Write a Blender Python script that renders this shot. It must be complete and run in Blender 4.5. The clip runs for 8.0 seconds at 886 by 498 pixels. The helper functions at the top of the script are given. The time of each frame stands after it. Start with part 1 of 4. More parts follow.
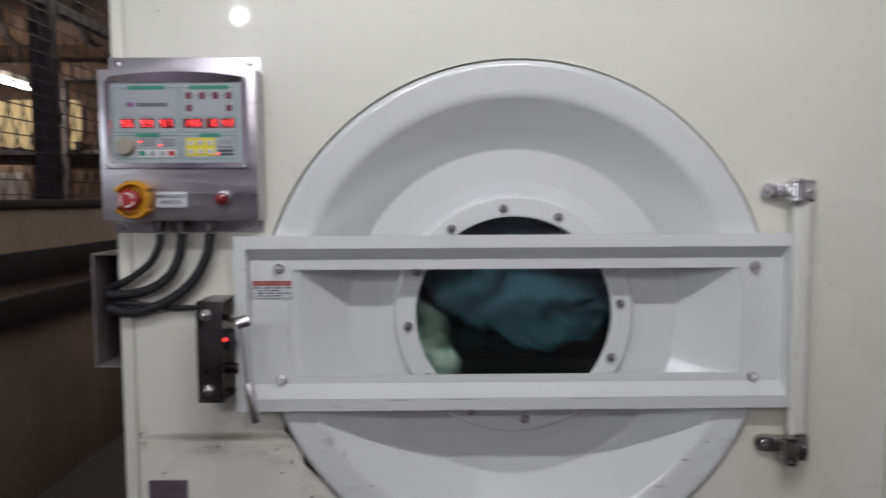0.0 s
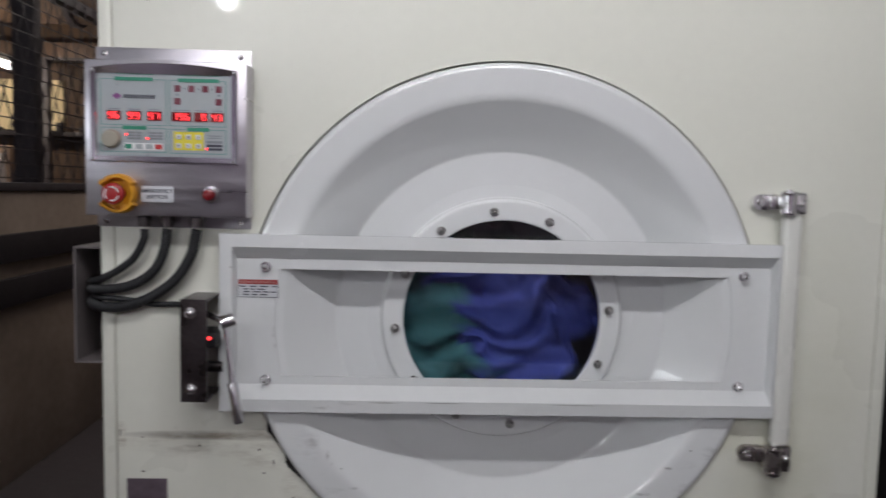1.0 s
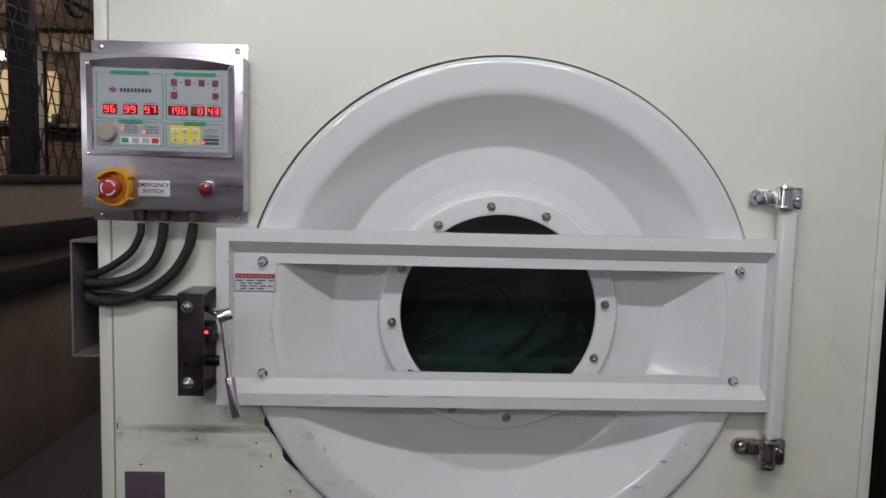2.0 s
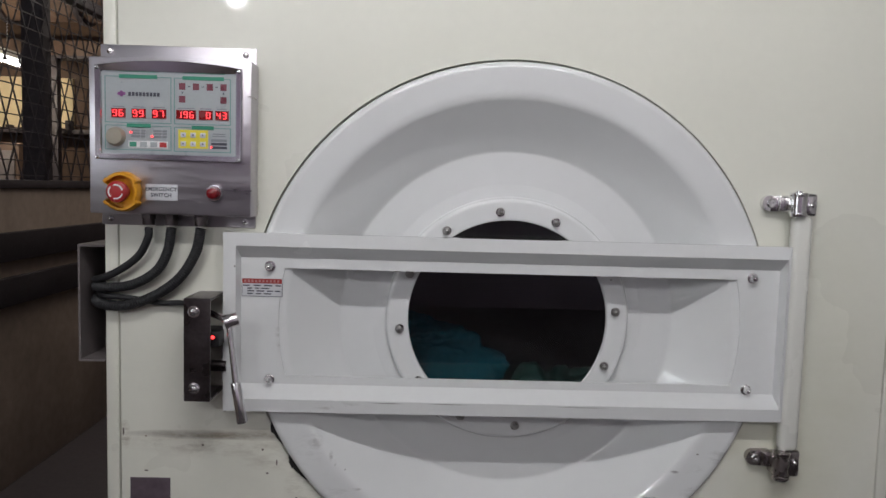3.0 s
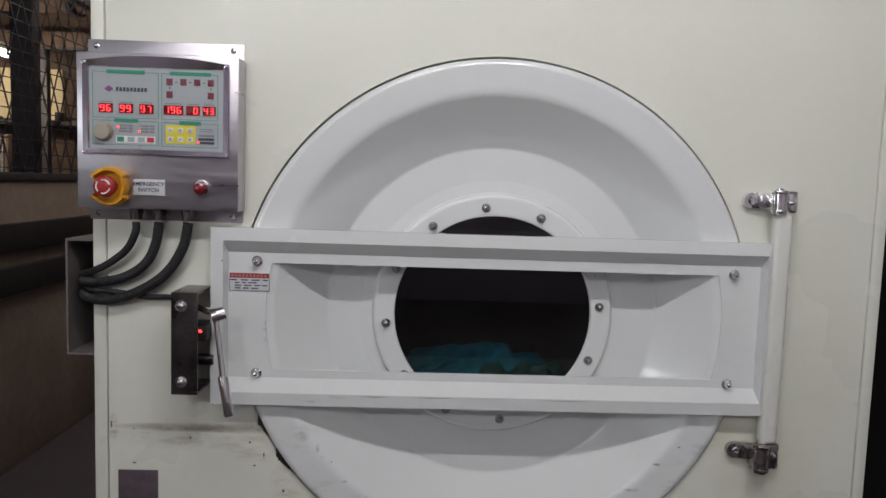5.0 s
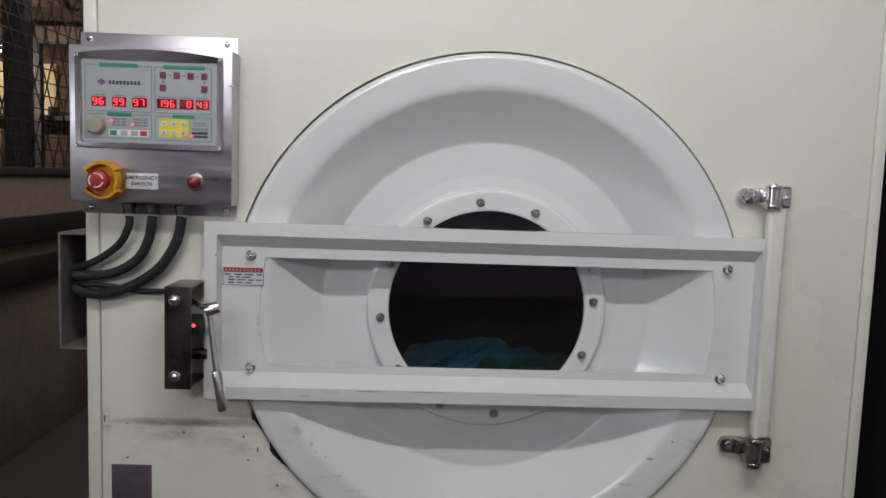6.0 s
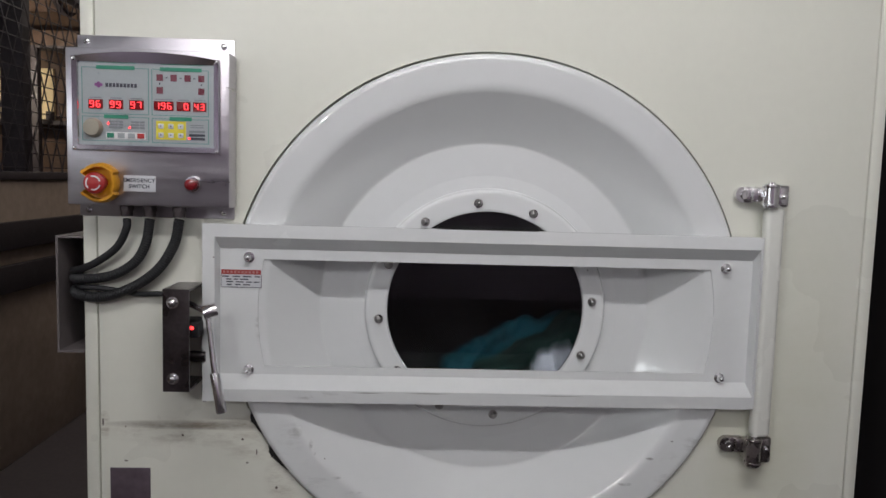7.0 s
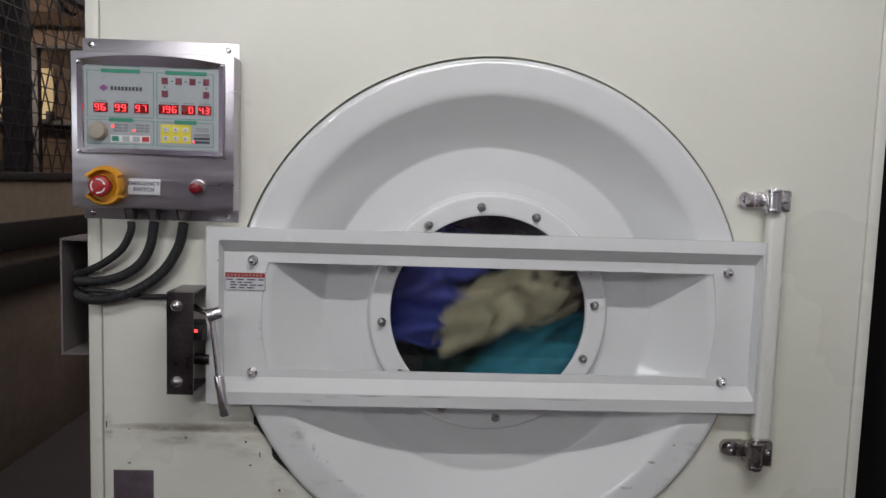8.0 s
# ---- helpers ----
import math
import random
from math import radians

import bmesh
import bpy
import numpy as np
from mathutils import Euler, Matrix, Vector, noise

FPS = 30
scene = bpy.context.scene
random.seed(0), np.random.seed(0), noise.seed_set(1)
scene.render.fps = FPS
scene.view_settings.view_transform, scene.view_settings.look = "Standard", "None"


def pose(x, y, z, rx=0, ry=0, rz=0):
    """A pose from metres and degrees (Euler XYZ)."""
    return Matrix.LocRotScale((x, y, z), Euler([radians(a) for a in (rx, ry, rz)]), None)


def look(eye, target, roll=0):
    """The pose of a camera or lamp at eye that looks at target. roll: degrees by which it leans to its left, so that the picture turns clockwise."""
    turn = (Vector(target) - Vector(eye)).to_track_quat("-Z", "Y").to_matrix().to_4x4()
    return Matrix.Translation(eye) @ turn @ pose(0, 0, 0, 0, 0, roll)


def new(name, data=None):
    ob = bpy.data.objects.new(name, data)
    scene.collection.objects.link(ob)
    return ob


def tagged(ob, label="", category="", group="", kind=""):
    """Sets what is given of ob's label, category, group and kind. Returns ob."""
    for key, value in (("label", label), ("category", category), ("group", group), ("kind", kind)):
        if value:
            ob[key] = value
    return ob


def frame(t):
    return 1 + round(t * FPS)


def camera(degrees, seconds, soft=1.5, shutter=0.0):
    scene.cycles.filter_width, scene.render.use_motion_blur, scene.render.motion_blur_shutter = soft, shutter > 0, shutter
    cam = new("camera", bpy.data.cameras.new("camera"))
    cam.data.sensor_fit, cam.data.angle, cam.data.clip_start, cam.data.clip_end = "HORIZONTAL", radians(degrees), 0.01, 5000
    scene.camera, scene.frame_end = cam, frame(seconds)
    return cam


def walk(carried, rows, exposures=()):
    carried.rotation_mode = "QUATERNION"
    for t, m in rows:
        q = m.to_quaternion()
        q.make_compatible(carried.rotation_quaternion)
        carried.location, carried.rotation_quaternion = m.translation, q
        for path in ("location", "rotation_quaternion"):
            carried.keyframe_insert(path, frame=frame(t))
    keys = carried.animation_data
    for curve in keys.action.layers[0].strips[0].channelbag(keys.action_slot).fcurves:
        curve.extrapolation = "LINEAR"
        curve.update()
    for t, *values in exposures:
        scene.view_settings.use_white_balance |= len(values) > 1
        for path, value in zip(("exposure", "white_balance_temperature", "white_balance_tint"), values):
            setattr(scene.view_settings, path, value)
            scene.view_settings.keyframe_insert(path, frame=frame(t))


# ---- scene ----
cam = camera(62.0, 8.0, soft=1.5, shutter=0.9)
PATH = [
    (0.0, pose(-0.1378, -1.2493, 1.3564, 86.021, 0.313, -0.611)),
    (0.1, pose(-0.1357, -1.2480, 1.3629, 85.756, 0.323, -1.679)),
    (0.2, pose(-0.1336, -1.2467, 1.3695, 85.283, 0.332, -2.863)),
    (0.3, pose(-0.1315, -1.2454, 1.3760, 84.856, 0.342, -3.390)),
    (0.4, pose(-0.1294, -1.2441, 1.3826, 84.218, 0.351, -2.509)),
    (0.5, pose(-0.1273, -1.2428, 1.3892, 83.881, 0.361, -1.338)),
    (0.6, pose(-0.1319, -1.2413, 1.3863, 83.959, 0.015, -1.366)),
    (0.7, pose(-0.1364, -1.2397, 1.3834, 84.200, -0.330, -0.612)),
    (0.8, pose(-0.1409, -1.2382, 1.3805, 84.707, -0.676, -0.655)),
    (0.9, pose(-0.1455, -1.2366, 1.3777, 85.204, -1.021, -1.113)),
    (1.0, pose(-0.1500, -1.2350, 1.3748, 85.344, -1.367, -1.847)),
    (1.1, pose(-0.1500, -1.2352, 1.3753, 85.091, -1.373, -2.404)),
    (1.2, pose(-0.1499, -1.2354, 1.3758, 84.804, -1.380, -2.314)),
    (2.3, pose(-0.1497, -1.2371, 1.3812, 84.682, -1.453, -1.978)),
    (2.5, pose(-0.1496, -1.2374, 1.3822, 84.661, -1.466, -1.818)),
    (3.0, pose(-0.1454, -1.2258, 1.3752, 85.276, -1.626, -1.215)),
    (3.5, pose(-0.1394, -1.2335, 1.3769, 84.605, -1.984, -2.198)),
    (4.0, pose(-0.1394, -1.2340, 1.3835, 84.582, -1.867, -1.925)),
    (4.5, pose(-0.1366, -1.2383, 1.3824, 84.773, -1.839, -1.745)),
    (6.0, pose(-0.1337, -1.2377, 1.3778, 84.471, -1.994, -2.164)),
    (6.5, pose(-0.1319, -1.2346, 1.3804, 84.260, -1.956, -2.437)),
    (7.0, pose(-0.1324, -1.2373, 1.3750, 84.668, -1.650, -2.289)),
    (7.5, pose(-0.1332, -1.2413, 1.3799, 84.938, -1.585, -2.278)),
    (8.0, pose(-0.1407, -1.2398, 1.3805, 84.707, -1.839, -2.375)),
]
walk(cam, PATH, [(0.0, 0.0, 6330, 11), (1.2, 0.0, 6360, 11), (2.5, 0.0, 6430, 10.5), (3.5, 0.0, 6500, 10), (8.0, 0.0, 6500, 10)])

# ---- light ----
DOOR_Z = 1.15
CEIL = 3.2
world = bpy.data.worlds.new("world")
scene.world = world
world.use_nodes = True
world.node_tree.nodes["Background"].inputs[0].default_value = (0.75, 0.8, 0.9, 1)
world.node_tree.nodes["Background"].inputs[1].default_value = 0.02


def tube_or_fill_lamp(name, x, y, z, length, width, watts, color=(0.985, 0.98, 1.0), aim=(0, 0, 1.2), along="x"):
    """Tubes across the hall throw their light one way; one along the hall shines all round."""
    data = bpy.data.lights.new(name, "AREA" if along == "x" else "POINT")
    data.energy, data.color = watts, color
    ob = new(name, data)
    if along == "x":
        data.shape, data.size, data.size_y = "RECTANGLE", length, width
        ob.matrix_basis = look((x, y, z), (x, aim[1], aim[2]))
    else:
        data.shadow_soft_size = width
        ob.matrix_basis = pose(x, y, z - 0.02)
    return ob


# fluorescent fittings and added fill lamps under the ceiling in front of the machine
# the last two rows are unseen fill: one frontal, one bounced off wall_south
LAMPS = [(-0.02, -1.14, 2.47, 1.2, 0.05, 9.9, "x"), (-1.34, -3.4, 2.53, 0.6, 0.045, 27, "y"), (-0.75, -4.2, 2.98, 1.5, 0.05, 14, "x"), (1.6, -4.6, 2.95, 1.2, 0.06, 42, "x")]
for lx, ly, lz, ll, lw, le, run in LAMPS:
    tube_or_fill_lamp("tube_or_fill_lamp", lx, ly, lz - 0.03, ll, lw, le, aim=(0, -7.2, 1.0) if lx > 1 else (0, 0, 1.2), along=run)
# one added over the aisle beside the machine, unseen, to light the brown wall
tube_or_fill_lamp("tube_or_fill_lamp", -1.15, 3.4, 2.92, 1.2, 0.06, 15, (1.0, 0.9, 0.78), (0, 2.4, 0.8))
# one tube burns in the next hall, seen through the mesh
tube_or_fill_lamp("tube_or_fill_lamp", -3.21, 3.82, 2.17, 0.6, 0.06, 9, (1.0, 0.86, 0.64), (0, 4.9, 2.0))


# ---- materials ----
def material(name, color, rough=0.5, metal=0.0, var=0.08, scale=6.0, fine=90.0, bump=0.0, stain=0.0, stain_color=(0.15, 0.12, 0.09), stretch=(1, 1, 1), emit=None, strength=0.0, coat=0.0, rough_var=0.1, spec=0.5):
    m = bpy.data.materials.new(name)
    m.use_nodes = True
    nt = m.node_tree
    nodes, links = nt.nodes, nt.links
    b = nodes["Principled BSDF"]
    b.inputs["Roughness"].default_value, b.inputs["Metallic"].default_value = rough, metal
    b.inputs["Coat Weight"].default_value = coat
    b.inputs["Specular IOR Level"].default_value = spec
    tc = nodes.new("ShaderNodeTexCoord")
    mp = nodes.new("ShaderNodeMapping")
    mp.inputs["Scale"].default_value = stretch
    links.new(tc.outputs["Object"], mp.inputs["Vector"])
    big, small = nodes.new("ShaderNodeTexNoise"), nodes.new("ShaderNodeTexNoise")
    big.inputs["Scale"].default_value, big.inputs["Detail"].default_value = scale, 5
    small.inputs["Scale"].default_value, small.inputs["Detail"].default_value = fine, 3
    for n in (big, small):
        links.new(mp.outputs[0], n.inputs["Vector"])
    add = nodes.new("ShaderNodeMath")
    add.operation = "ADD"
    links.new(big.outputs[0], add.inputs[0])
    links.new(small.outputs[0], add.inputs[1])
    ramp = nodes.new("ShaderNodeMapRange")
    ramp.inputs[1].default_value, ramp.inputs[2].default_value = 0.6, 1.4
    ramp.inputs[3].default_value, ramp.inputs[4].default_value = 1 - var, 1 + var
    links.new(add.outputs[0], ramp.inputs[0])
    mix = nodes.new("ShaderNodeMix")
    mix.data_type, mix.blend_type = "RGBA", "MULTIPLY"
    mix.inputs[0].default_value = 1
    mix.inputs[6].default_value = (*color, 1)
    links.new(ramp.outputs[0], mix.inputs[7])
    out = mix.outputs[2]
    if stain:
        blot = nodes.new("ShaderNodeTexNoise")
        blot.inputs["Scale"].default_value, blot.inputs["Detail"].default_value = scale * 0.7, 8
        blot.inputs["Roughness"].default_value = 0.7
        links.new(tc.outputs["Object"], blot.inputs["Vector"])
        cut = nodes.new("ShaderNodeMapRange")
        cut.inputs[1].default_value, cut.inputs[2].default_value = 0.35, 0.95
        cut.inputs[3].default_value, cut.inputs[4].default_value = 0, stain
        links.new(blot.outputs[0], cut.inputs[0])
        sm = nodes.new("ShaderNodeMix")
        sm.data_type = "RGBA"
        links.new(cut.outputs[0], sm.inputs[0])
        links.new(out, sm.inputs[6])
        sm.inputs[7].default_value = (*stain_color, 1)
        out = sm.outputs[2]
    links.new(out, b.inputs["Base Color"])
    rr = nodes.new("ShaderNodeMapRange")
    rr.inputs[1].default_value, rr.inputs[2].default_value = 0.3, 0.7
    rr.inputs[3].default_value, rr.inputs[4].default_value = max(0.02, rough - rough_var), min(1, rough + rough_var)
    links.new(big.outputs[0], rr.inputs[0])
    links.new(rr.outputs[0], b.inputs["Roughness"])
    if bump:
        bp = nodes.new("ShaderNodeBump")
        bp.inputs["Strength"].default_value, bp.inputs["Distance"].default_value = bump, 0.002
        links.new(add.outputs[0], bp.inputs["Height"])
        links.new(bp.outputs[0], b.inputs["Normal"])
    if emit:
        b.inputs["Emission Color"].default_value = (*emit, 1)
        b.inputs["Emission Strength"].default_value = strength
    return m


M = {}
M["cream"] = material("cream_paint", (0.74, 0.74, 0.66), 0.32, var=0.02, scale=2.2, fine=60, bump=0.03, stain=0.06, stain_color=(0.5, 0.49, 0.38), coat=0.2)
M["post_paint"] = material("off_white_tube_paint", (0.71, 0.71, 0.665), 0.24, var=0.02, scale=4, fine=60, coat=0.6, bump=0.03)
M["bright_chrome"] = material("polished_chrome", (0.88, 0.87, 0.88), 0.2, 1.0, var=0.05, scale=60, fine=200, rough_var=0.04)
M["aged_chrome"] = material("aged_chrome", (0.42, 0.39, 0.38), 0.26, 1.0, var=0.25, scale=50, fine=240, bump=0.15, stain=0.5, stain_color=(0.16, 0.13, 0.12))
M["cream_panel"] = material("cream_panel_paint", (0.74, 0.74, 0.66), 0.32, var=0.02, scale=2.2, fine=60, bump=0.03, stain=0.06, stain_color=(0.5, 0.49, 0.38), coat=0.2)
M["white"] = material("white_door_paint", (0.728, 0.74, 0.742), 0.16, var=0.015, scale=3, fine=40, stain=0.06, stain_color=(0.5, 0.49, 0.47), coat=0.9, bump=0.015)
M["white_rough"] = material("white_strap_paint", (0.718, 0.73, 0.732), 0.2, var=0.025, scale=4, fine=60, stain=0.12, stain_color=(0.45, 0.43, 0.4), coat=0.8, bump=0.06)
M["stainless"] = material("brushed_stainless", (0.55, 0.525, 0.565), 0.36, 1.0, var=0.06, scale=7, fine=60, bump=0.02, stretch=(1, 1, 10), stain=0.12, stain_color=(0.3, 0.28, 0.3))
M["polished"] = material("polished_stainless", (0.74, 0.73, 0.77), 0.12, 1.0, var=0.06, scale=8, fine=60, rough_var=0.06)
M["chrome"] = material("worn_chrome", (0.80, 0.79, 0.80), 0.21, 1.0, var=0.15, scale=60, fine=300, rough_var=0.1, bump=0.1)
M["dark_steel"] = material("dark_worn_steel", (0.115, 0.098, 0.102), 0.33, 1.0, var=0.25, scale=22, fine=160, bump=0.15, stain=0.25, stain_color=(0.30, 0.27, 0.26))
M["bolt"] = material("dull_bolt_steel", (0.36, 0.35, 0.34), 0.3, 1.0, var=0.2, scale=80, fine=300)
M["rubber"] = material("black_rubber", (0.013, 0.013, 0.015), 0.55, var=0.2, scale=20, fine=200, bump=0.2)
M["gap"] = material("dark_gasket", (0.015, 0.014, 0.014), 0.8, var=0.2)
M["duct"] = material("grey_duct_paint", (0.15, 0.13, 0.13), 0.5, var=0.15, scale=12, fine=90, bump=0.1, stain=0.3, stain_color=(0.12, 0.1, 0.1))
M["brown_wall"] = material("grimy_brown_plaster", (0.29, 0.225, 0.185), 0.75, var=0.2, scale=1.9, fine=24, bump=0.3, stain=0.85, stain_color=(0.085, 0.06, 0.05))
M["rail_black"] = material("black_rail_paint", (0.026, 0.021, 0.025), 0.7, var=0.3, scale=6, fine=80, spec=0.2)
M["iron"] = material("dark_painted_iron", (0.034, 0.026, 0.032), 0.6, var=0.3, scale=10, fine=90)
M["far_wall"] = material("cream_far_wall", (0.68, 0.56, 0.36), 0.8, var=0.1, scale=1.5, fine=20, stain=0.3, stain_color=(0.3, 0.2, 0.12))
M["far_brown"] = material("rust_brown_steel", (0.10, 0.06, 0.042), 0.7, var=0.25, scale=3, fine=30)
M["concrete"] = material("worn_concrete", (0.062, 0.050, 0.056), 0.7, var=0.2, scale=2, fine=40, bump=0.3, stain=0.4, stain_color=(0.05, 0.045, 0.04))
M["plaster"] = material("room_plaster", (0.62, 0.60, 0.60), 0.8, var=0.06, scale=1.2, fine=20)
# purple-grey picked for the tint it lends the door glass reflection
M["reflect_tint"] = material("reflection_tint_plaster", (0.28, 0.22, 0.28), 0.8, var=0.15, scale=0.8, fine=10)
M["ceiling"] = material("ceiling_paint", (0.5, 0.5, 0.51), 0.85, var=0.06, scale=1.0, fine=20)
# near-black paint that holds the shade to the right of the machine
M["shade_black"] = material("painted_shade_black", (0.02, 0.017, 0.018), 0.6, var=0.2, scale=3, fine=30)
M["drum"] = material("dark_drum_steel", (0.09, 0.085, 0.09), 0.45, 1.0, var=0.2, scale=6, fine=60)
M["tube"] = material("lit_tube", (0.9, 0.9, 0.9), 0.5, var=0.0, emit=(1.0, 0.97, 0.93), strength=30.0)
M["fitting"] = material("white_fitting_enamel", (0.75, 0.75, 0.73), 0.4, var=0.03)


# ---- mesh helpers ----
def finish(bm, angle=35):
    bmesh.ops.recalc_face_normals(bm, faces=bm.faces)
    lim = radians(angle)
    for e in bm.edges:
        e.smooth = len(e.link_faces) == 2 and e.calc_face_angle(0) < lim
    for f in bm.faces:
        f.smooth = True


def part(name, bm, mat, parent, label="", angle=35):
    """One mesh object; coordinates are given in the world and kept there."""
    finish(bm, angle)
    me = bpy.data.meshes.new(name)
    base = Vector((0, 0, 0))
    if parent is not None:
        base = parent.matrix_world.translation.copy() if parent.parent is None else parent.parent.location.copy()
    bmesh.ops.translate(bm, verts=bm.verts, vec=-base)
    bm.to_mesh(me)
    bm.free()
    me.materials.append(mat)
    ob = new(name, me)
    if parent is not None:
        ob.parent = parent
    if label:
        ob["label"] = label
    return ob


def thing(name, x, y, z, label, category, group="", kind=""):
    ob = new(name)
    ob.empty_display_size = 0.05
    ob.matrix_world = pose(x, y, z)
    ob.location = (x, y, z)
    return tagged(ob, label, category, group, kind)


def add_box(bm, x0, x1, y0, y1, z0, z1, bevel=0.0, seg=2):
    r = bmesh.ops.create_cube(bm, size=1.0)
    vs = r["verts"]
    bmesh.ops.scale(bm, verts=vs, vec=(abs(x1 - x0), abs(y1 - y0), abs(z1 - z0)))
    bmesh.ops.translate(bm, verts=vs, vec=((x0 + x1) / 2, (y0 + y1) / 2, (z0 + z1) / 2))
    if bevel:
        es = list({e for v in vs for e in v.link_edges})
        bmesh.ops.bevel(bm, geom=es, offset=bevel, segments=seg, profile=0.5, affect="EDGES")
    return bm


def block(*a, **k):
    return add_box(bmesh.new(), *a, **k)


def add_rod(bm, p0, p1, r0, r1=None, seg=20):
    p0, p1 = Vector(p0), Vector(p1)
    d = p1 - p0
    res = bmesh.ops.create_cone(bm, cap_ends=True, segments=seg, radius1=r0, radius2=r0 if r1 is None else r1, depth=d.length)
    q = Vector((0, 0, 1)).rotation_difference(d.normalized()).to_matrix().to_4x4()
    bmesh.ops.transform(bm, matrix=Matrix.Translation((p0 + p1) / 2) @ q, verts=res["verts"])
    return bm


def rod(*a, **k):
    return add_rod(bmesh.new(), *a, **k)


def add_lathe(bm, profile, cx, cz, seg=96, axis="y", close=False):
    """Rings round the y axis through (cx, cz); profile rows are (radius, y)."""
    rings = []
    for r, y in profile:
        if r < 1e-6:
            rings.append([bm.verts.new((cx, y, cz))])
        else:
            rings.append([bm.verts.new((cx + r * math.cos(2 * math.pi * k / seg), y, cz + r * math.sin(2 * math.pi * k / seg))) for k in range(seg)])
    pairs = list(zip(rings, rings[1:]))
    if close:
        pairs.append((rings[-1], rings[0]))
    for a, b in pairs:
        for k in range(seg):
            n = (k + 1) % seg
            if len(a) == 1 and len(b) == 1:
                continue
            if len(a) == 1:
                bm.faces.new((a[0], b[k], b[n]))
            elif len(b) == 1:
                bm.faces.new((a[k], b[0], a[n]))
            else:
                bm.faces.new((a[k], b[k], b[n], a[n]))
    return bm


def lathe(*a, **k):
    return add_lathe(bmesh.new(), *a, **k)


def add_sweep(bm, pts, radius, seg=12, steps=12, ridge=0.0, pitch=0.0):
    """A round tube along a smooth curve through pts; ridge and pitch give it corrugations."""
    P = [Vector(p) for p in pts]
    P = [2 * P[0] - P[1], *P, 2 * P[-1] - P[-2]]
    path = []
    for i in range(1, len(P) - 2):
        n = steps
        if pitch:
            n = max(4, int((P[i + 1] - P[i]).length / pitch * 4))
        for s in range(n):
            t = s / n
            a, b, c, d = P[i - 1], P[i], P[i + 1], P[i + 2]
            path.append(0.5 * (2 * b + (c - a) * t + (2 * a - 5 * b + 4 * c - d) * t * t + (3 * b - a - 3 * c + d) * t ** 3))
    path.append(P[-2])
    up = Vector((0, 1, 0.01))
    rings, run = [], 0.0
    for i, p in enumerate(path):
        tan = (path[min(i + 1, len(path) - 1)] - path[max(i - 1, 0)]).normalized()
        u = (up - up.dot(tan) * tan).normalized()
        w = tan.cross(u)
        if i:
            run += (p - path[i - 1]).length
        r = radius * (1 + ridge * (1 if i % 4 < 2 else -1)) if pitch else radius
        rings.append([bm.verts.new(p + r * (math.cos(2 * math.pi * k / seg) * u + math.sin(2 * math.pi * k / seg) * w)) for k in range(seg)])
        up = u
    for a, b in zip(rings, rings[1:]):
        for k in range(seg):
            bm.faces.new((a[k], a[(k + 1) % seg], b[(k + 1) % seg], b[k]))
    bm.faces.new(rings[0])
    bm.faces.new(rings[-1])
    return bm


def add_loft(bm, loops, closed_ends=(False, False)):
    """Rectangular loops (x0, x1, z0, z1, y) joined one to the next, with rounded corners left out."""
    rows = []
    for x0, x1, z0, z1, y in loops:
        rows.append([bm.verts.new(c) for c in ((x0, y, z0), (x1, y, z0), (x1, y, z1), (x0, y, z1))])
    for a, b in zip(rows, rows[1:]):
        for k in range(4):
            bm.faces.new((a[k], a[(k + 1) % 4], b[(k + 1) % 4], b[k]))
    for flag, row in zip(closed_ends, (rows[0], rows[-1])):
        if flag:
            bm.faces.new(row)
    return bm


def bevel_all(bm, offset, seg=2, angle=20):
    es = [e for e in bm.edges if len(e.link_faces) == 2 and e.calc_face_angle(0) > radians(angle)]
    bmesh.ops.bevel(bm, geom=es, offset=offset, segments=seg, profile=0.5, affect="EDGES", clamp_overlap=True)
    return bm


def acorn(x, y, z, r, length, turn=0.0):
    """A domed nut on a washer, pointing along -y from the surface y."""
    bm = bmesh.new()
    add_lathe(bm, [(0, y), (r * 1.25, y), (r * 1.25, y - 0.0016), (0, y - 0.0016)], x, z, 24)
    hexa = []
    for k in range(6):
        a = turn + math.pi / 3 * k
        hexa.append((x + r * math.cos(a), z + r * math.sin(a)))
    lo = [bm.verts.new((hx, y - 0.0015, hz)) for hx, hz in hexa]
    hi = [bm.verts.new((hx, y - length * 0.55, hz)) for hx, hz in hexa]
    for k in range(6):
        bm.faces.new((lo[k], lo[(k + 1) % 6], hi[(k + 1) % 6], hi[k]))
    bm.faces.new(hi)
    prof = [(r * 0.86 * math.cos(a), y - length * 0.5 - length * 0.5 * math.sin(a)) for a in (0, 0.3, 0.6, 0.9, 1.2, 1.45)]
    add_lathe(bm, [*prof, (0, y - length)], x, z, 24)
    return bm


# ---- room ----
def setting(name, bm, mat, label, category):
    return tagged(part(name, bm, mat, None), label, category, "", "structure")


WX = -1.97
setting("floor", block(-5.2, 3.2, -7.2, 6.2, -0.1, 0.0), M["concrete"], "worn dark grey concrete floor", "floor")
# unseen ceiling, south and east walls, added to close the room for bounce
setting("ceiling", block(-5.2, 3.2, -7.2, 6.2, CEIL, CEIL + 0.1), M["ceiling"], "unseen grey painted hall ceiling, added for bounce light", "ceiling")
setting("wall_south", block(-5.2, 3.2, -7.3, -7.2, 0, CEIL), M["reflect_tint"], "unseen purple-grey closing wall behind, tints the glass reflection", "wall")
setting("wall_east", block(3.2, 3.3, -7.2, 6.2, 0, CEIL), M["plaster"], "unseen grey plaster wall, added to close the room", "wall")
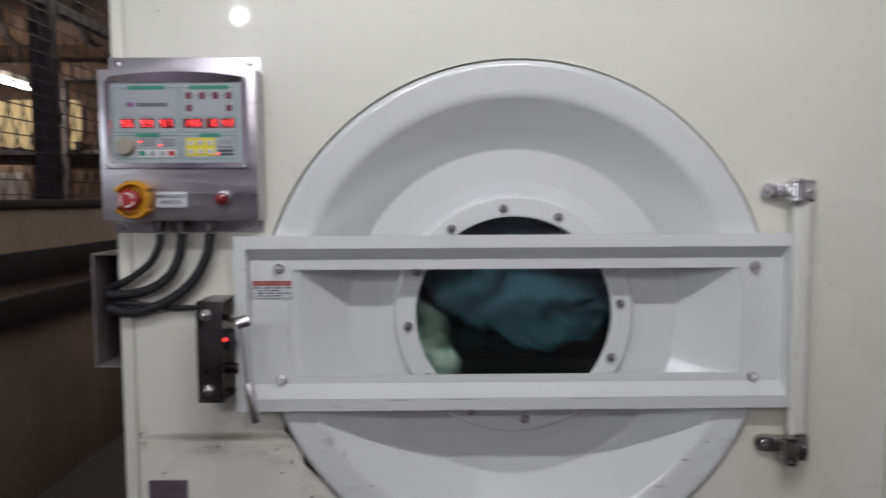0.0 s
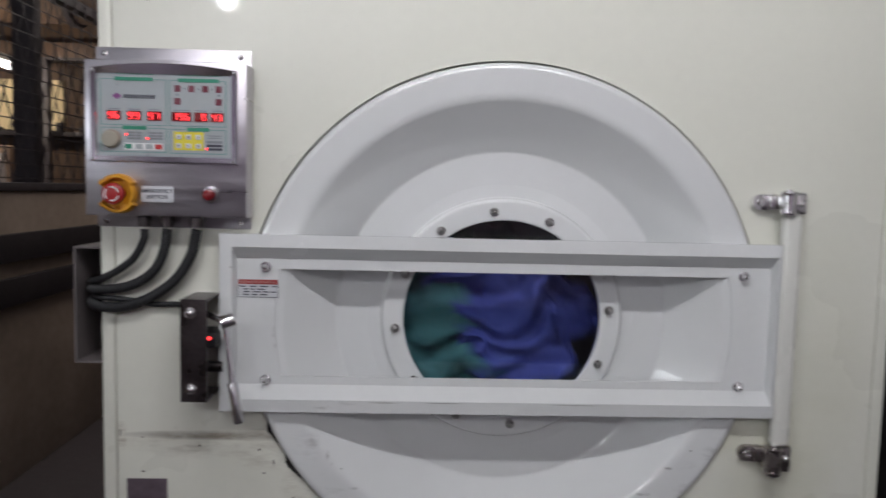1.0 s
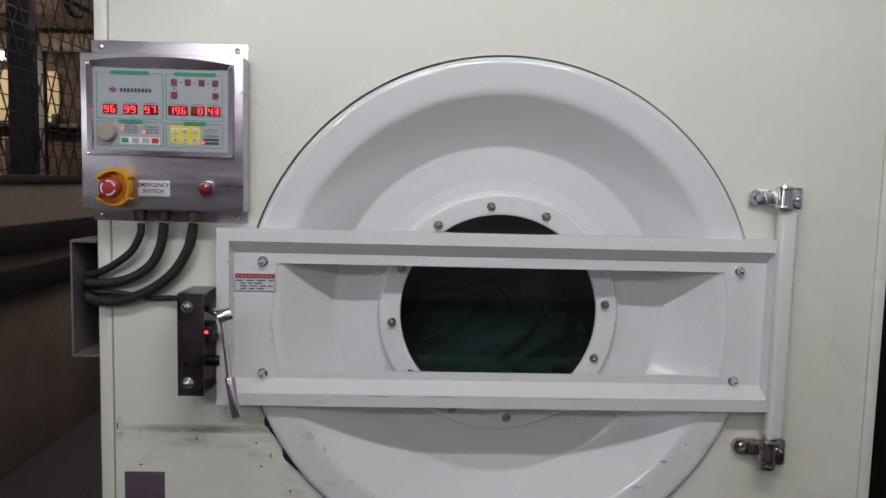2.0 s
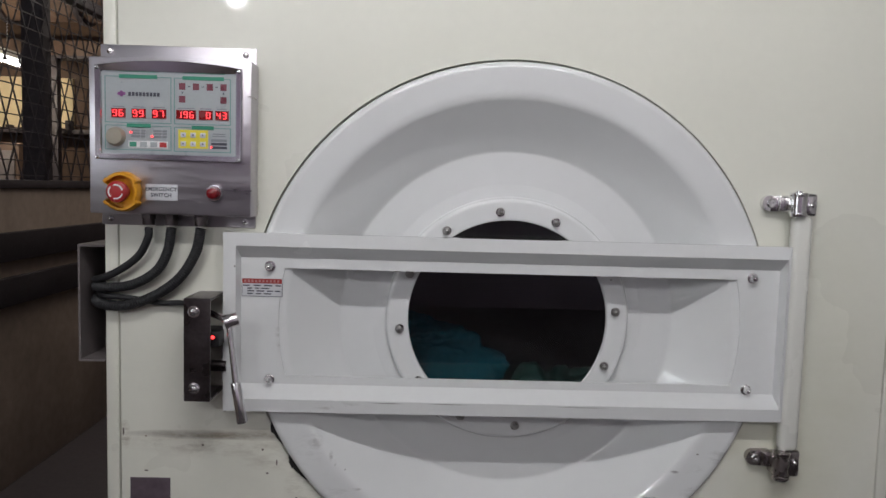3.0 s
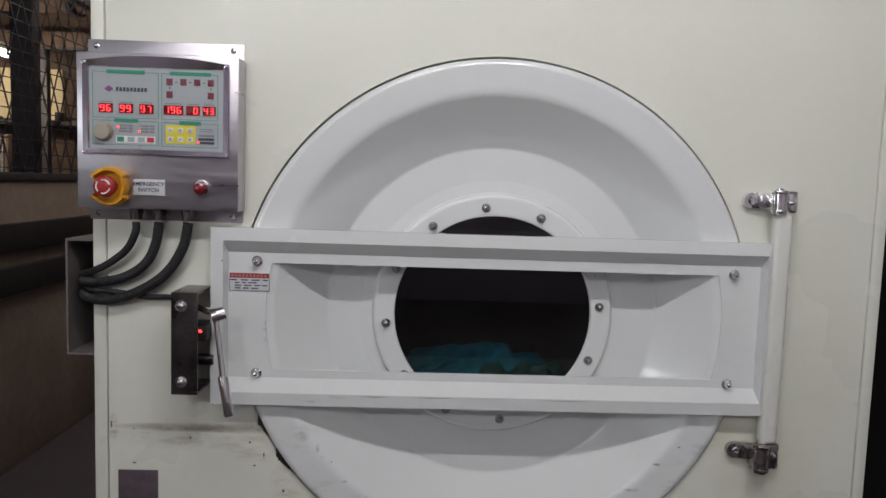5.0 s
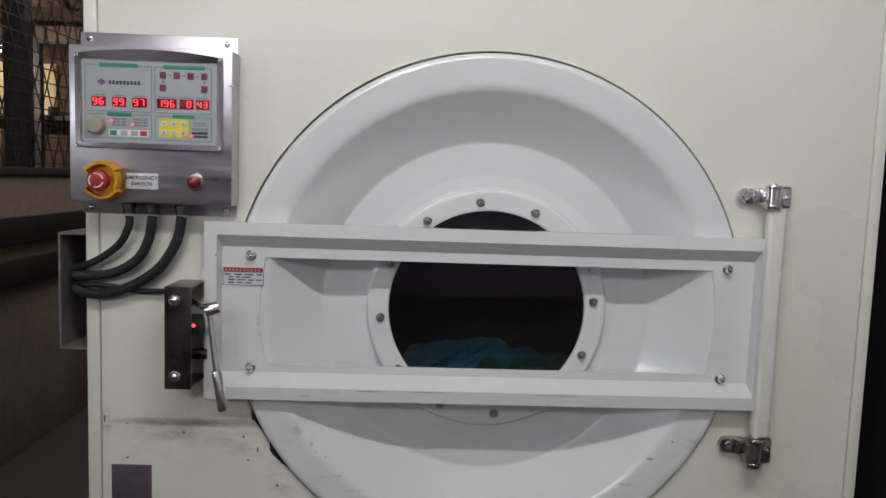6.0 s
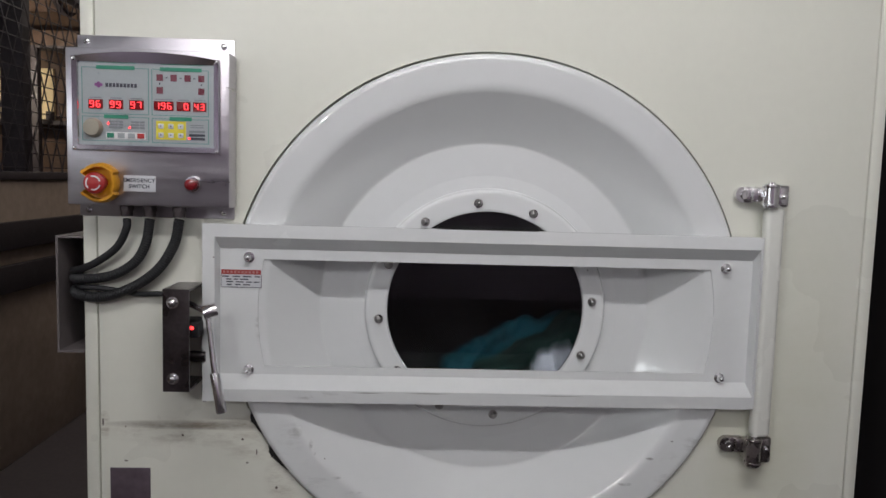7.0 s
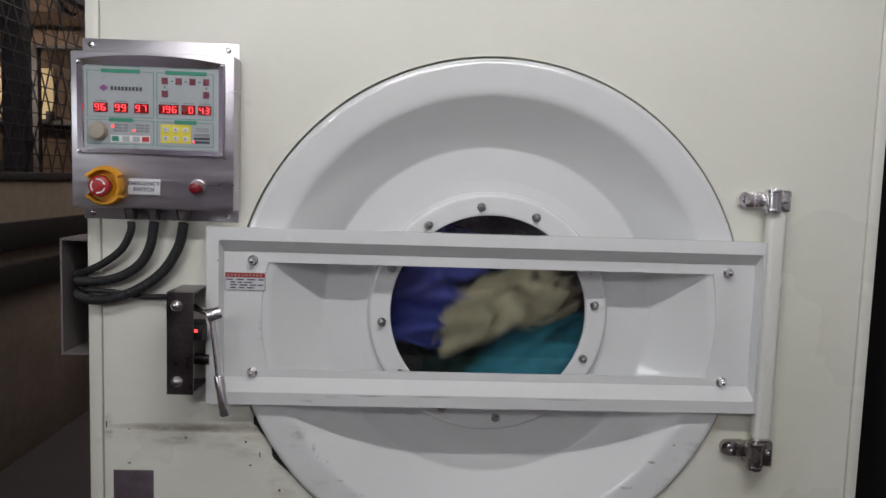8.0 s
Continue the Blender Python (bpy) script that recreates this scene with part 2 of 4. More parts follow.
setting("wall_north", block(-5.2, 3.2, 4.9, 5.0, 0, CEIL), M["far_brown"], "dark brown far wall", "wall")
setting("wall_west", block(-5.3, -5.2, -7.2, 6.2, 0, CEIL), M["far_brown"], "rust brown wall of the next hall", "wall")
# added black wall, stands in for the shade of the gap beside the machine
setting("gap_shade_wall", block(0.80, 0.86, 0.05, 1.6, 0, 2.4), M["shade_black"], "added black wall that darkens the gap beside the machine", "wall")
setting("wall_parapet", block(WX - 0.15, WX, -7.2, 6.2, 0, 1.32, bevel=0.006), M["brown_wall"], "grimy brown plastered parapet wall under mesh windows", "wall")


# ---- fluorescent fittings, those of the hall and added fill ----
def ceiling_or_fill_light(x, y, z, length, run="x"):
    t = thing("ceiling_or_fill_light", x, y, z, "lit white fluorescent batten, hall lamp or added fill, hung under the ceiling", "ceiling light", "hall lights")

    def along(a, b, c):
        return (x + a, y + b, z + c) if run == "x" else (x + b, y + a, z + c)

    def bar(a0, a1, b, c0, c1, bevel):
        p, q = along(a0, -b, c0), along(a1, b, c1)
        return block(p[0], q[0], p[1], q[1], p[2], q[2], bevel=bevel)

    h = length / 2
    part("housing", bar(-h, h, 0.04, 0.03, 0.08, 0.008), M["fitting"], t)
    part("tube", rod(along(0.03 - h, 0, 0), along(h - 0.03, 0, 0), 0.013), M["tube"], t, "glowing white tube")
    for s in (-1, 1):
        e = s * (h - 0.02)
        part("lamp_holder", bar(e - 0.012, e + 0.012, 0.02, -0.018, 0.03, 0.003), M["fitting"], t)
        part("hanger", rod(along(e - s * 0.15, 0, 0.08), along(e - s * 0.15, 0, CEIL - z), 0.004, seg=8), M["bolt"], t)
    return t


# the two added fill rows get fittings as well
for lx, ly, lz, ll, lw, le, run in LAMPS:
    ceiling_or_fill_light(lx, ly, lz, ll, run)
ceiling_or_fill_light(-3.21, 3.82, 2.2, 1.26, "y")
# fitting of the added aisle fill lamp
ceiling_or_fill_light(-1.15, 3.4, 2.95, 1.2)

# ---- tumble dryer ----
XL, XR, TOP = -0.676, 0.668, 2.35
SL, SR = -0.652, 0.645
RD = 0.434
dryer = thing("tumble_dryer", 0, 0.5, 0, "large cream-painted industrial tumble dryer with a round white door", "tumble dryer")


def panel_with_hole(x0, x1, z0, z1, y0, y1, r, cz, n=160):
    bm = bmesh.new()
    angles = [2 * math.pi * k / n for k in range(n)]
    angles += [math.atan2(z - cz, x) % (2 * math.pi) for x in (x0, x1) for z in (z0, z1)]
    angles = sorted(set(angles))
    rows = {}
    for y in (y0, y1):
        inner, outer = [], []
        for a in angles:
            c, s = math.cos(a), math.sin(a)
            k = min((x1 if c > 0 else x0) / c if abs(c) > 1e-9 else 1e9, ((z1 if s > 0 else z0) - cz) / s if abs(s) > 1e-9 else 1e9)
            inner.append(bm.verts.new((r * c, y, cz + r * s)))
            outer.append(bm.verts.new((k * c, y, cz + k * s)))
        rows[y] = (inner, outer)
    m = len(angles)
    for k in range(m):
        j = (k + 1) % m
        for y in (y0, y1):
            i, o = rows[y]
            bm.faces.new((i[k], o[k], o[j], i[j]))
        for w in (0, 1):
            a, b = rows[y0][w], rows[y1][w]
            bm.faces.new((a[k], a[j], b[j], b[k]))
    return bm


part("front_panel", panel_with_hole(SL + 0.0014, SR - 0.0014, 0.14, TOP - 0.03, 0.0, 0.03, RD + 0.0045, DOOR_Z), M["cream_panel"], dryer, "cream-painted front panel with a grimy rub mark")
part("corner_post", block(XL, SL - 0.0014, 0.0, 0.06, 0.1, TOP, bevel=0.004), M["cream"], dryer)
part("corner_post", block(SR + 0.0014, XR, 0.0, 0.06, 0.1, TOP, bevel=0.004), M["cream"], dryer)
part("side_panel", block(XL, XL + 0.02, 0.06, 1.35, 0.1, TOP), M["cream"], dryer)
# this side's shade is put into its colour; the other side stays cream
part("side_panel", block(XR - 0.02, XR, 0.06, 1.35, 0.1, TOP), M["shade_black"], dryer, "side panel with its shade painted on in near-black")
part("top_panel", block(XL, XR, 0.0, 1.35, TOP, TOP + 0.02, bevel=0.004), M["cream"], dryer)
part("back_panel", block(XL, XR, 1.35, 1.37, 0.1, TOP + 0.02), M["cream"], dryer)
part("plinth", block(XL + 0.02, XR - 0.02, 0.04, 1.33, 0.0, 0.1), M["iron"], dryer)
part("top_rail", block(SL + 0.0014, SR - 0.0014, 0.002, 0.06, TOP - 0.028, TOP - 0.001), M["cream"], dryer)
part("gasket", lathe([(RD + 0.02, 0.032), (RD - 0.03, 0.032), (RD - 0.03, 0.04), (RD + 0.02, 0.04)], 0, DOOR_Z, 128, close=True), M["gap"], dryer, "black rubber door gasket")
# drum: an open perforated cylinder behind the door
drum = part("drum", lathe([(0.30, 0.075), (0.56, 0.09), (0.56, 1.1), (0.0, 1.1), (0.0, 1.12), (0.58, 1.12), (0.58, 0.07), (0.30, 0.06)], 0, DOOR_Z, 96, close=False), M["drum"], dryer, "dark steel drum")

# door dish
# hollow bowl wall between the flat rim and the flat disc
bowl = []
for k in range(25):
    t = k / 24
    bowl.append(tuple((1 - t) ** 2 * Vector((0.374, -0.0085)) + 2 * t * (1 - t) * Vector((0.335, 0.0222)) + t * t * Vector((0.2925, 0.0515))))
dish = [(0.425, 0.024), (RD, 0.02), (RD, -0.006), (0.4325, -0.0095), (0.4295, -0.0122), (0.424, -0.0135), (0.388, -0.0116), (0.3835, -0.0112), (0.379, -0.0102), *bowl, (0.290, 0.0525), (0.218, 0.053), (0.2145, 0.052), (0.212, 0.049), (0.2105, 0.042), (0.2085, 0.0385), (0.2055, 0.037),
        (0.176, 0.0365), (0.1735, 0.0375), (0.1725, 0.040), (0.1725, 0.048), (0.30, 0.058), (0.42, 0.030)]


def supported(profile, d=0.0025):
    """Adds rings near the ends of long stretches, so that flats stay flat."""
    out = []
    for i, p in enumerate(profile):
        n = profile[(i + 1) % len(profile)]
        a, b = Vector(p), Vector(n)
        out.append(tuple(a))
        if (b - a).length > 4 * d:
            u = (b - a).normalized() * d
            out += [tuple(a + u), tuple(b - u)]
    return out


door = part("door", lathe(supported(dish), 0, DOOR_Z, 192, close=True), M["white"], dryer, "round dished white enamel door")
M["glass"] = bpy.data.materials.new("door_glass")
M["glass"].use_nodes = True
g = M["glass"].node_tree.nodes["Principled BSDF"]
g.inputs["Base Color"].default_value = (0.86, 0.9, 0.9, 1)
g.inputs["Roughness"].default_value, g.inputs["Transmission Weight"].default_value, g.inputs["IOR"].default_value = 0.0, 1.0, 1.45
pane = part("window_glass", lathe([(0, 0.044), (0.1722, 0.044), (0.1722, 0.050), (0, 0.050)], 0, DOOR_Z, 96), M["glass"], door, "clear round glass pane")
pane.visible_shadow = False
for k in range(12):
    a = radians(90 + 5.81 + 30 * k)
    part("cap_nut", acorn(0.188 * math.cos(a), 0.0365, DOOR_Z + 0.188 * math.sin(a), 0.0062, 0.011, a * 3), M["bolt"], door, "dull steel cap nut")

# pressed strap frame across the door
strap_loops = [(-0.466, 0.450, 1.006, 1.289, -0.004), (-0.472, 0.457, 1.000, 1.2945, -0.012), (-0.472, 0.457, 1.000, 1.2945, -0.032), (-0.4515, 0.4515, 1.0215, 1.2735, -0.034),
               (-0.4475, 0.4475, 1.0425, 1.2535, -0.0142)]
bm = add_loft(bmesh.new(), strap_loops)
bm.verts.ensure_lookup_table()
corner = bm.verts[-4:]
# floor of the strap: an opening with straight long sides and ends rounded with the dish
RO, ZB, ZT = 0.3855, 1.0565, 1.2365
arcs = []
for sgn in (1, -1):
    lo, hi = math.asin((ZB - DOOR_Z) / RO), math.asin((ZT - DOOR_Z) / RO)
    arcs.append([(sgn * RO * math.cos(lo + (hi - lo) * k / 16), DOOR_Z + RO * math.sin(lo + (hi - lo) * k / 16)) for k in range(17)])
right = [bm.verts.new((x, -0.0142, z)) for x, z in arcs[0]]
left = [bm.verts.new((x, -0.0142, z)) for x, z in arcs[1]]
bm.faces.new((corner[0], corner[1], right[0], left[0]))
bm.faces.new((corner[2], corner[3], left[-1], right[-1]))
bm.faces.new((corner[1], corner[2], *reversed(right)))
bm.faces.new((corner[3], corner[0], *left))
rim_in = [*right, *reversed(left)]
back = [bm.verts.new((v.co.x, -0.0112, v.co.z)) for v in rim_in]
for k in range(len(rim_in)):
    j = (k + 1) % len(rim_in)
    bm.faces.new((rim_in[k], rim_in[j], back[j], back[k]))
es = [e for e in bm.edges if len(e.link_faces) == 2 and e.calc_face_angle(0) > radians(25) and e.calc_length() > 0.1]
bmesh.ops.bevel(bm, geom=es, offset=0.0022, segments=3, profile=0.5, affect="EDGES", clamp_overlap=True)
part("strap_frame", bm, M["white_rough"], door, "pressed white steel strap with a long opening", 10)
for px in (-0.400, 0.401):
    for pz in (1.2394, 1.0501):
        part("acorn_nut", acorn(px, -0.0142, pz, 0.0070, 0.016, px + pz), M["chrome"], door, "shiny chrome acorn nut")
bm = block(0.4575, 0.4895, -0.034, -0.010, 0.950, 1.346, bevel=0.0095, seg=5)
part("hinge_post", bm, M["post_paint"], door, "white square hinge tube")


def hinge(z, s, mat):
    """Chrome hinge: a round-ended leaf with a socket screw, a rolled knuckle and a rear block."""
    bm = block(0.4245, 0.452, -0.013, 0.0, z - 0.0135, z + 0.0135, bevel=0.002)
    add_rod(bm, (0.4245, -0.0122, z), (0.4245, -0.001, z), 0.0132, 0.0132, 32)
    leaf = part("hinge", bm, mat, dryer, "chrome door hinge with a rolled knuckle")
    part("step_plate", block(0.4365, 0.458, -0.019, -0.003, z - 0.0125, z + 0.0125, bevel=0.0025, seg=3), mat, leaf)
    bm = block(0.449, 0.476, -0.036, -0.004, z - 0.016 - 0.008 * (s < 0), z + 0.014, bevel=0.005, seg=3)
    add_rod(bm, (0.4625, -0.030, z - 0.0205 - 0.010 * (s < 0)), (0.4625, -0.030, z + 0.0185), 0.0122)
    part("knuckle", bm, M["bright_chrome"] if s > 0 else mat, leaf)
    for dz in (-0.0165 - 0.009 * (s < 0), 0.0155):
        part("collar", bevel_all(rod((0.4625, -0.030, z + dz - 0.003), (0.4625, -0.030, z + dz + 0.003), 0.0142, seg=28), 0.001), mat, leaf)
    part("pin", rod((0.4625, -0.030, z + 0.0185), (0.4625, -0.030, z + 0.0215), 0.0062), M["bright_chrome"], leaf)
    bm = block(0.474, 0.497, -0.026, 0.0, z - 0.020 - 0.008 * (s < 0), z + 0.018, bevel=0.005, seg=3)
    part("rear_leaf", bm, mat, leaf)
    part("socket_screw", lathe([(0.0072, -0.0128), (0.0072, -0.0140), (0.0060, -0.0150), (0.0054, -0.0160), (0.0030, -0.0160), (0.0030, -0.0140), (0, -0.0140)], 0.4262, z, 24), M["chrome"], leaf)
    part("bolt", acorn(0.4855, -0.026, z - 0.002, 0.0045, 0.007, 0.3), M["chrome"], leaf)
    return leaf


hinge(1.3653, 1, M["chrome"])
hinge(0.9316, -1, M["aged_chrome"])

# latch: bracket, barrel and handle
bm = block(-0.519, -0.478, -0.083, -0.080, 1.030, 1.1935)
add_box(bm, -0.519, -0.516, -0.080, 0.0, 1.030, 1.1935)
add_box(bm, -0.516, -0.478, -0.080, 0.0, 1.190, 1.1935)
add_box(bm, -0.516, -0.478, -0.080, 0.0, 1.030, 1.0335)
latch = part("latch_bracket", bm, M["dark_steel"], dryer, "dark bent steel door-latch bracket")
for z in (1.1728, 1.0511):
    part("bolt", acorn(-0.503, -0.083, z, 0.0075, 0.009, z), M["chrome"], latch)
part("switch_body", block(-0.512, -0.470, -0.060, -0.004, 1.112, 1.137, bevel=0.003), M["rubber"], latch, "black door switch")
part("inner_bolt", rod((-0.500, -0.03, 1.075), (-0.466, -0.03, 1.075), 0.009), M["dark_steel"], latch)
part("keeper_tab", block(-0.480, -0.452, -0.010, -0.004, 1.045, 1.125, bevel=0.002), M["white_rough"], latch)
bm = rod((-0.486, -0.060, 1.168), (-0.450, -0.082, 1.160), 0.0050)
add_rod(bm, (-0.4565, -0.082, 1.1560), (-0.4365, -0.076, 1.1625), 0.0118, seg=36)
bevel_all(bm, 0.0008)
handle = part("latch_handle", bm, M["bright_chrome"], dryer, "chrome latch lever with a smooth grip")
part("lever", rod((-0.4480, -0.084, 1.150), (-0.4342, -0.096, 1.064), 0.0044, 0.0052), M["bright_chrome"], handle)
part("grip", bevel_all(rod((-0.4344, -0.096, 1.0655), (-0.4232, -0.100, 1.0035), 0.0080, 0.0086, 32), 0.0012), M["bright_chrome"], handle)
part("grip_end", rod((-0.42325, -0.1000, 1.0038), (-0.4230, -0.1001, 1.0026), 0.0070, 0.0068, 24), M["gap"], handle)
M["led"] = material("red_led", (0.5, 0.02, 0.02), 0.4, var=0.0, emit=(1.0, 0.04, 0.04), strength=3.5)
part("led", lathe([(0, -0.0635), (0.002, -0.063), (0.003, -0.060)], -0.4805, 1.128, 12), M["led"], latch, "lit red indicator")
bm = block(-0.6355, -0.5683, -0.002, 0.0, 0.755, 0.872, bevel=0.0006)
M["badge"] = material("dark_badge_foil", (0.13, 0.10, 0.12), 0.35, 0.3, var=0.3, scale=14, fine=60)
part("rating_plate", bm, M["badge"], dryer, "dark purple-grey rating plate")

# ---- control box ----
box = thing("control_box", -0.552, 0, 1.30, "brushed stainless control box with a lit panel and emergency stop", "control panel")
part("mounting_plate", block(-0.678, -0.4275, -0.003, 0.0, 1.3005, 1.591, bevel=0.001), M["stainless"], box)
part("cabinet", block(-0.6765, -0.4240, -0.050, -0.003, 1.3205, 1.564, bevel=0.0025), M["stainless"], box)

# bezel, face plate and its print
PX0, PX1, PZ0, PZ1, PY = -0.6542, -0.4487, 1.4165, 1.5398, -0.0535
M["face"] = material("pale_grey_face_film", (0.36, 0.39, 0.405), 0.35, var=0.04, scale=30, fine=200)
M["green"] = material("green_print", (0.03, 0.24, 0.15), 0.5, var=0.1, scale=60)
M["line"] = material("teal_line_print", (0.12, 0.27, 0.24), 0.5, var=0.1, scale=60)
M["ink"] = material("dark_ink", (0.05, 0.05, 0.07), 0.5, var=0.1, scale=60)
M["grey_ink"] = material("grey_ink", (0.22, 0.23, 0.25), 0.5, var=0.1, scale=60)
M["maroon"] = material("maroon_lens", (0.16, 0.03, 0.05), 0.3, var=0.1, scale=60)
M["display"] = material("dark_red_display", (0.10, 0.004, 0.006), 0.25, var=0.1, scale=60, emit=(0.5, 0.0, 0.0), strength=0.12)
M["segment"] = material("lit_red_segment", (0.6, 0.03, 0.03), 0.4, var=0.0, emit=(1.0, 0.045, 0.055), strength=2.8)
M["yellow"] = material("yellow_print", (0.72, 0.62, 0.05), 0.5, var=0.05, scale=60)
M["beige"] = material("beige_knob", (0.34, 0.31, 0.25), 0.45, var=0.06, scale=40)
M["white_print"] = material("white_print", (0.75, 0.75, 0.75), 0.5, var=0.03, scale=60)
M["red_print"] = material("red_print", (0.45, 0.03, 0.03), 0.5, var=0.1, scale=60)
M["safety_yellow"] = material("safety_yellow_plastic", (0.66, 0.30, 0.008), 0.4, var=0.12, scale=25, fine=120)
M["safety_red"] = material("safety_red_plastic", (0.36, 0.018, 0.02), 0.35, var=0.06, scale=25)
M["red_lens"] = material("red_pilot_lens", (0.2, 0.01, 0.015), 0.12, var=0.05, scale=25, coat=0.5)
M["warn"] = material("grey_white_label", (0.58, 0.59, 0.62), 0.4, var=0.04, scale=60)
M["pink"] = material("violet_print", (0.25, 0.08, 0.25), 0.5, var=0.2, scale=90)



def bezel_loop(bm, x0, x1, z0, z_end, rise, y, n=28):
    """A closed ring: straight sides and foot, the top a shallow arch."""
    mid, half = (x0 + x1) / 2, (x1 - x0) / 2
    pts = [(x0, z0), (x1, z0)]
    for k in range(n + 1):
        x = x1 + (x0 - x1) * k / n
        pts.append((x, z_end + rise * (1 - ((x - mid) / half) ** 2)))
    return [bm.verts.new((x, y, z)) for x, z in pts]


bm = bmesh.new()
rings = [bezel_loop(bm, -0.6650, -0.4380, 1.4055, 1.5505, 0.0095, -0.0498), bezel_loop(bm, -0.6650, -0.4380, 1.4055, 1.5505, 0.0095, -0.0548),
         bezel_loop(bm, -0.6638, -0.4392, 1.4067, 1.5493, 0.0095, -0.0572), bezel_loop(bm, PX0 - 0.0022, PX1 + 0.0022, PZ0 - 0.0022, PZ1 + 0.0022, 0.0, -0.0558),
         bezel_loop(bm, PX0, PX1, PZ0, PZ1, 0.0, -0.0525)]
for a, b in zip(rings, rings[1:]):
    for k in range(len(a)):
        j = (k + 1) % len(a)
        bm.faces.new((a[k], a[j], b[j], b[k]))
bezel = part("bezel", bm, M["polished"], box, "polished steel bezel frame")
for sx in (-0.6610, -0.4420):
    for sz in (1.5462, 1.4086):
        part("screw", lathe([(0.0034, -0.0558), (0.0032, -0.0578), (0.0022, -0.0592), (0, -0.0597)], sx, sz, 16), M["chrome"], bezel)
for sx in (-0.6625, -0.4442):
    for sz in (1.5803, 1.3105):
        part("screw", lathe([(0.0048, -0.003), (0.0046, -0.0052), (0.003, -0.0066), (0, -0.007)], sx, sz, 16), M["chrome"], box)
face = part("face_plate", block(PX0 - 0.001, PX1 + 0.001, PY, -0.0502, PZ0 - 0.001, PZ1 + 0.001), M["face"], box, "pale grey printed control face")
PW, PH = PX1 - PX0, PZ1 - PZ0


def at_uv(u, v):
    return PX0 + u * PW, PZ1 - v * PH


def add_patch(bm, u0, u1, v0, v1, h=0.0006, lift=0.0):
    (x0, z0), (x1, z1) = at_uv(u0, v1), at_uv(u1, v0)
    return add_box(bm, x0, x1, PY - lift - h, PY - lift + 0.0001, z0, z1)


def patch(*a, **k):
    return add_patch(bmesh.new(), *a, **k)


def outline(u0, u1, v0, v1, w=0.006):
    bm = bmesh.new()
    add_patch(bm, u0, u1, v0, v0 + w * 1.4, 0.0004)
    add_patch(bm, u0, u1, v1 - w * 1.4, v1, 0.0004)
    add_patch(bm, u0, u0 + w, v0 + w * 1.4, v1 - w * 1.4, 0.0004)
    add_patch(bm, u1 - w, u1, v0 + w * 1.4, v1 - w * 1.4, 0.0004)
    return bm


for u0, u1, v0, v1, h0, h1 in ((0.02, 0.52, 0.045, 0.625, 0.13, 0.415), (0.54, 0.968, 0.045, 0.625, 0.605, 0.915), (0.02, 0.52, 0.655, 0.965, 0.185, 0.365), (0.54, 0.97, 0.66, 0.97, 0.675, 0.84)):
    part("section_line", outline(u0, u1, v0, v1), M["line"], face, "thin green printed border")
    part("section_title", patch(h0, h1, v0 - 0.022, v0 + 0.024, 0.001), M["green"], face, "green printed title bar")
# maker's mark as plain shapes
bm = bmesh.new()
for du, dv in ((0, 0), (0.018, -0.018), (0.018, 0.018), (0.036, 0)):
    x, z = at_uv(0.128 + du, 0.262 + dv)
    add_rod(bm, (x, PY - 0.0006, z), (x, PY, z), 0.0026, seg=12)
part("maker_mark", bm, M["pink"], face, "small violet emblem of four dots")
bm = bmesh.new()
for k in range(9):
    add_patch(bm, 0.198 + k * 0.0268, 0.198 + k * 0.0268 + 0.019, 0.240, 0.288)
part("maker_name", bm, M["ink"], face, "short dark bars of printed lettering")

SEG = {"0": "abcdef", "1": "bc", "3": "abgcd", "4": "fgbc", "6": "afgedc", "7": "abc", "9": "abcdfg"}


def add_digit(bm, ch, u, v, w, h):
    t = w * 0.2
    bars = {"a": (u + t * 0.6, u + w - t * 0.6, v, v + t), "d": (u + t * 0.6, u + w - t * 0.6, v + h - t, v + h), "g": (u + t * 0.6, u + w - t * 0.6, v + h / 2 - t / 2, v + h / 2 + t / 2),
            "f": (u, u + t, v + t * 0.8, v + h / 2 - t * 0.3), "b": (u + w - t, u + w, v + t * 0.8, v + h / 2 - t * 0.3),
            "e": (u, u + t, v + h / 2 + t * 0.3, v + h - t * 0.8), "c": (u + w - t, u + w, v + h / 2 + t * 0.3, v + h - t * 0.8)}
    for s in SEG[ch]:
        add_patch(bm, *bars[s], h=0.0006, lift=0.0012)


for u0, u1, text in ((0.070, 0.176, "96"), (0.222, 0.328, "99"), (0.374, 0.482, "97"), (0.557, 0.706, "196"), (0.728, 0.832, " 0"), (0.852, 0.952, "43")):
    part("display", patch(u0, u1, 0.445, 0.562, 0.0012), M["display"], face, "lit red number display")
    bm = bmesh.new()
    n = len(text)
    step = (u1 - u0 - 0.012) / n
    for k, ch in enumerate(text):
        if ch != " ":
            add_digit(bm, ch, u0 + 0.010 + k * step, 0.463, step * 0.68, 0.082)
    part("digits", bm, M["segment"], face, "glowing red figures " + text.strip())
    part("caption_bar", patch(u0 + 0.01, u1 - 0.01, 0.418, 0.430), M["grey_ink"], face)
for u, v in ((0.602, 0.15), (0.706, 0.15), (0.81, 0.15), (0.913, 0.15), (0.602, 0.31), (0.913, 0.31)):
    part("step_lamp", patch(u - 0.023, u + 0.023, v - 0.04, v + 0.042, 0.001), M["maroon"], face, "unlit maroon step lamp")
for u in (0.654, 0.758, 0.862):
    part("dash_mark", patch(u - 0.009, u + 0.009, 0.146, 0.156), M["ink"], face)
for u in (0.602, 0.913):
    part("dash_mark", patch(u - 0.004, u + 0.004, 0.215, 0.24), M["ink"], face)
kx, kz = at_uv(0.105, 0.80)
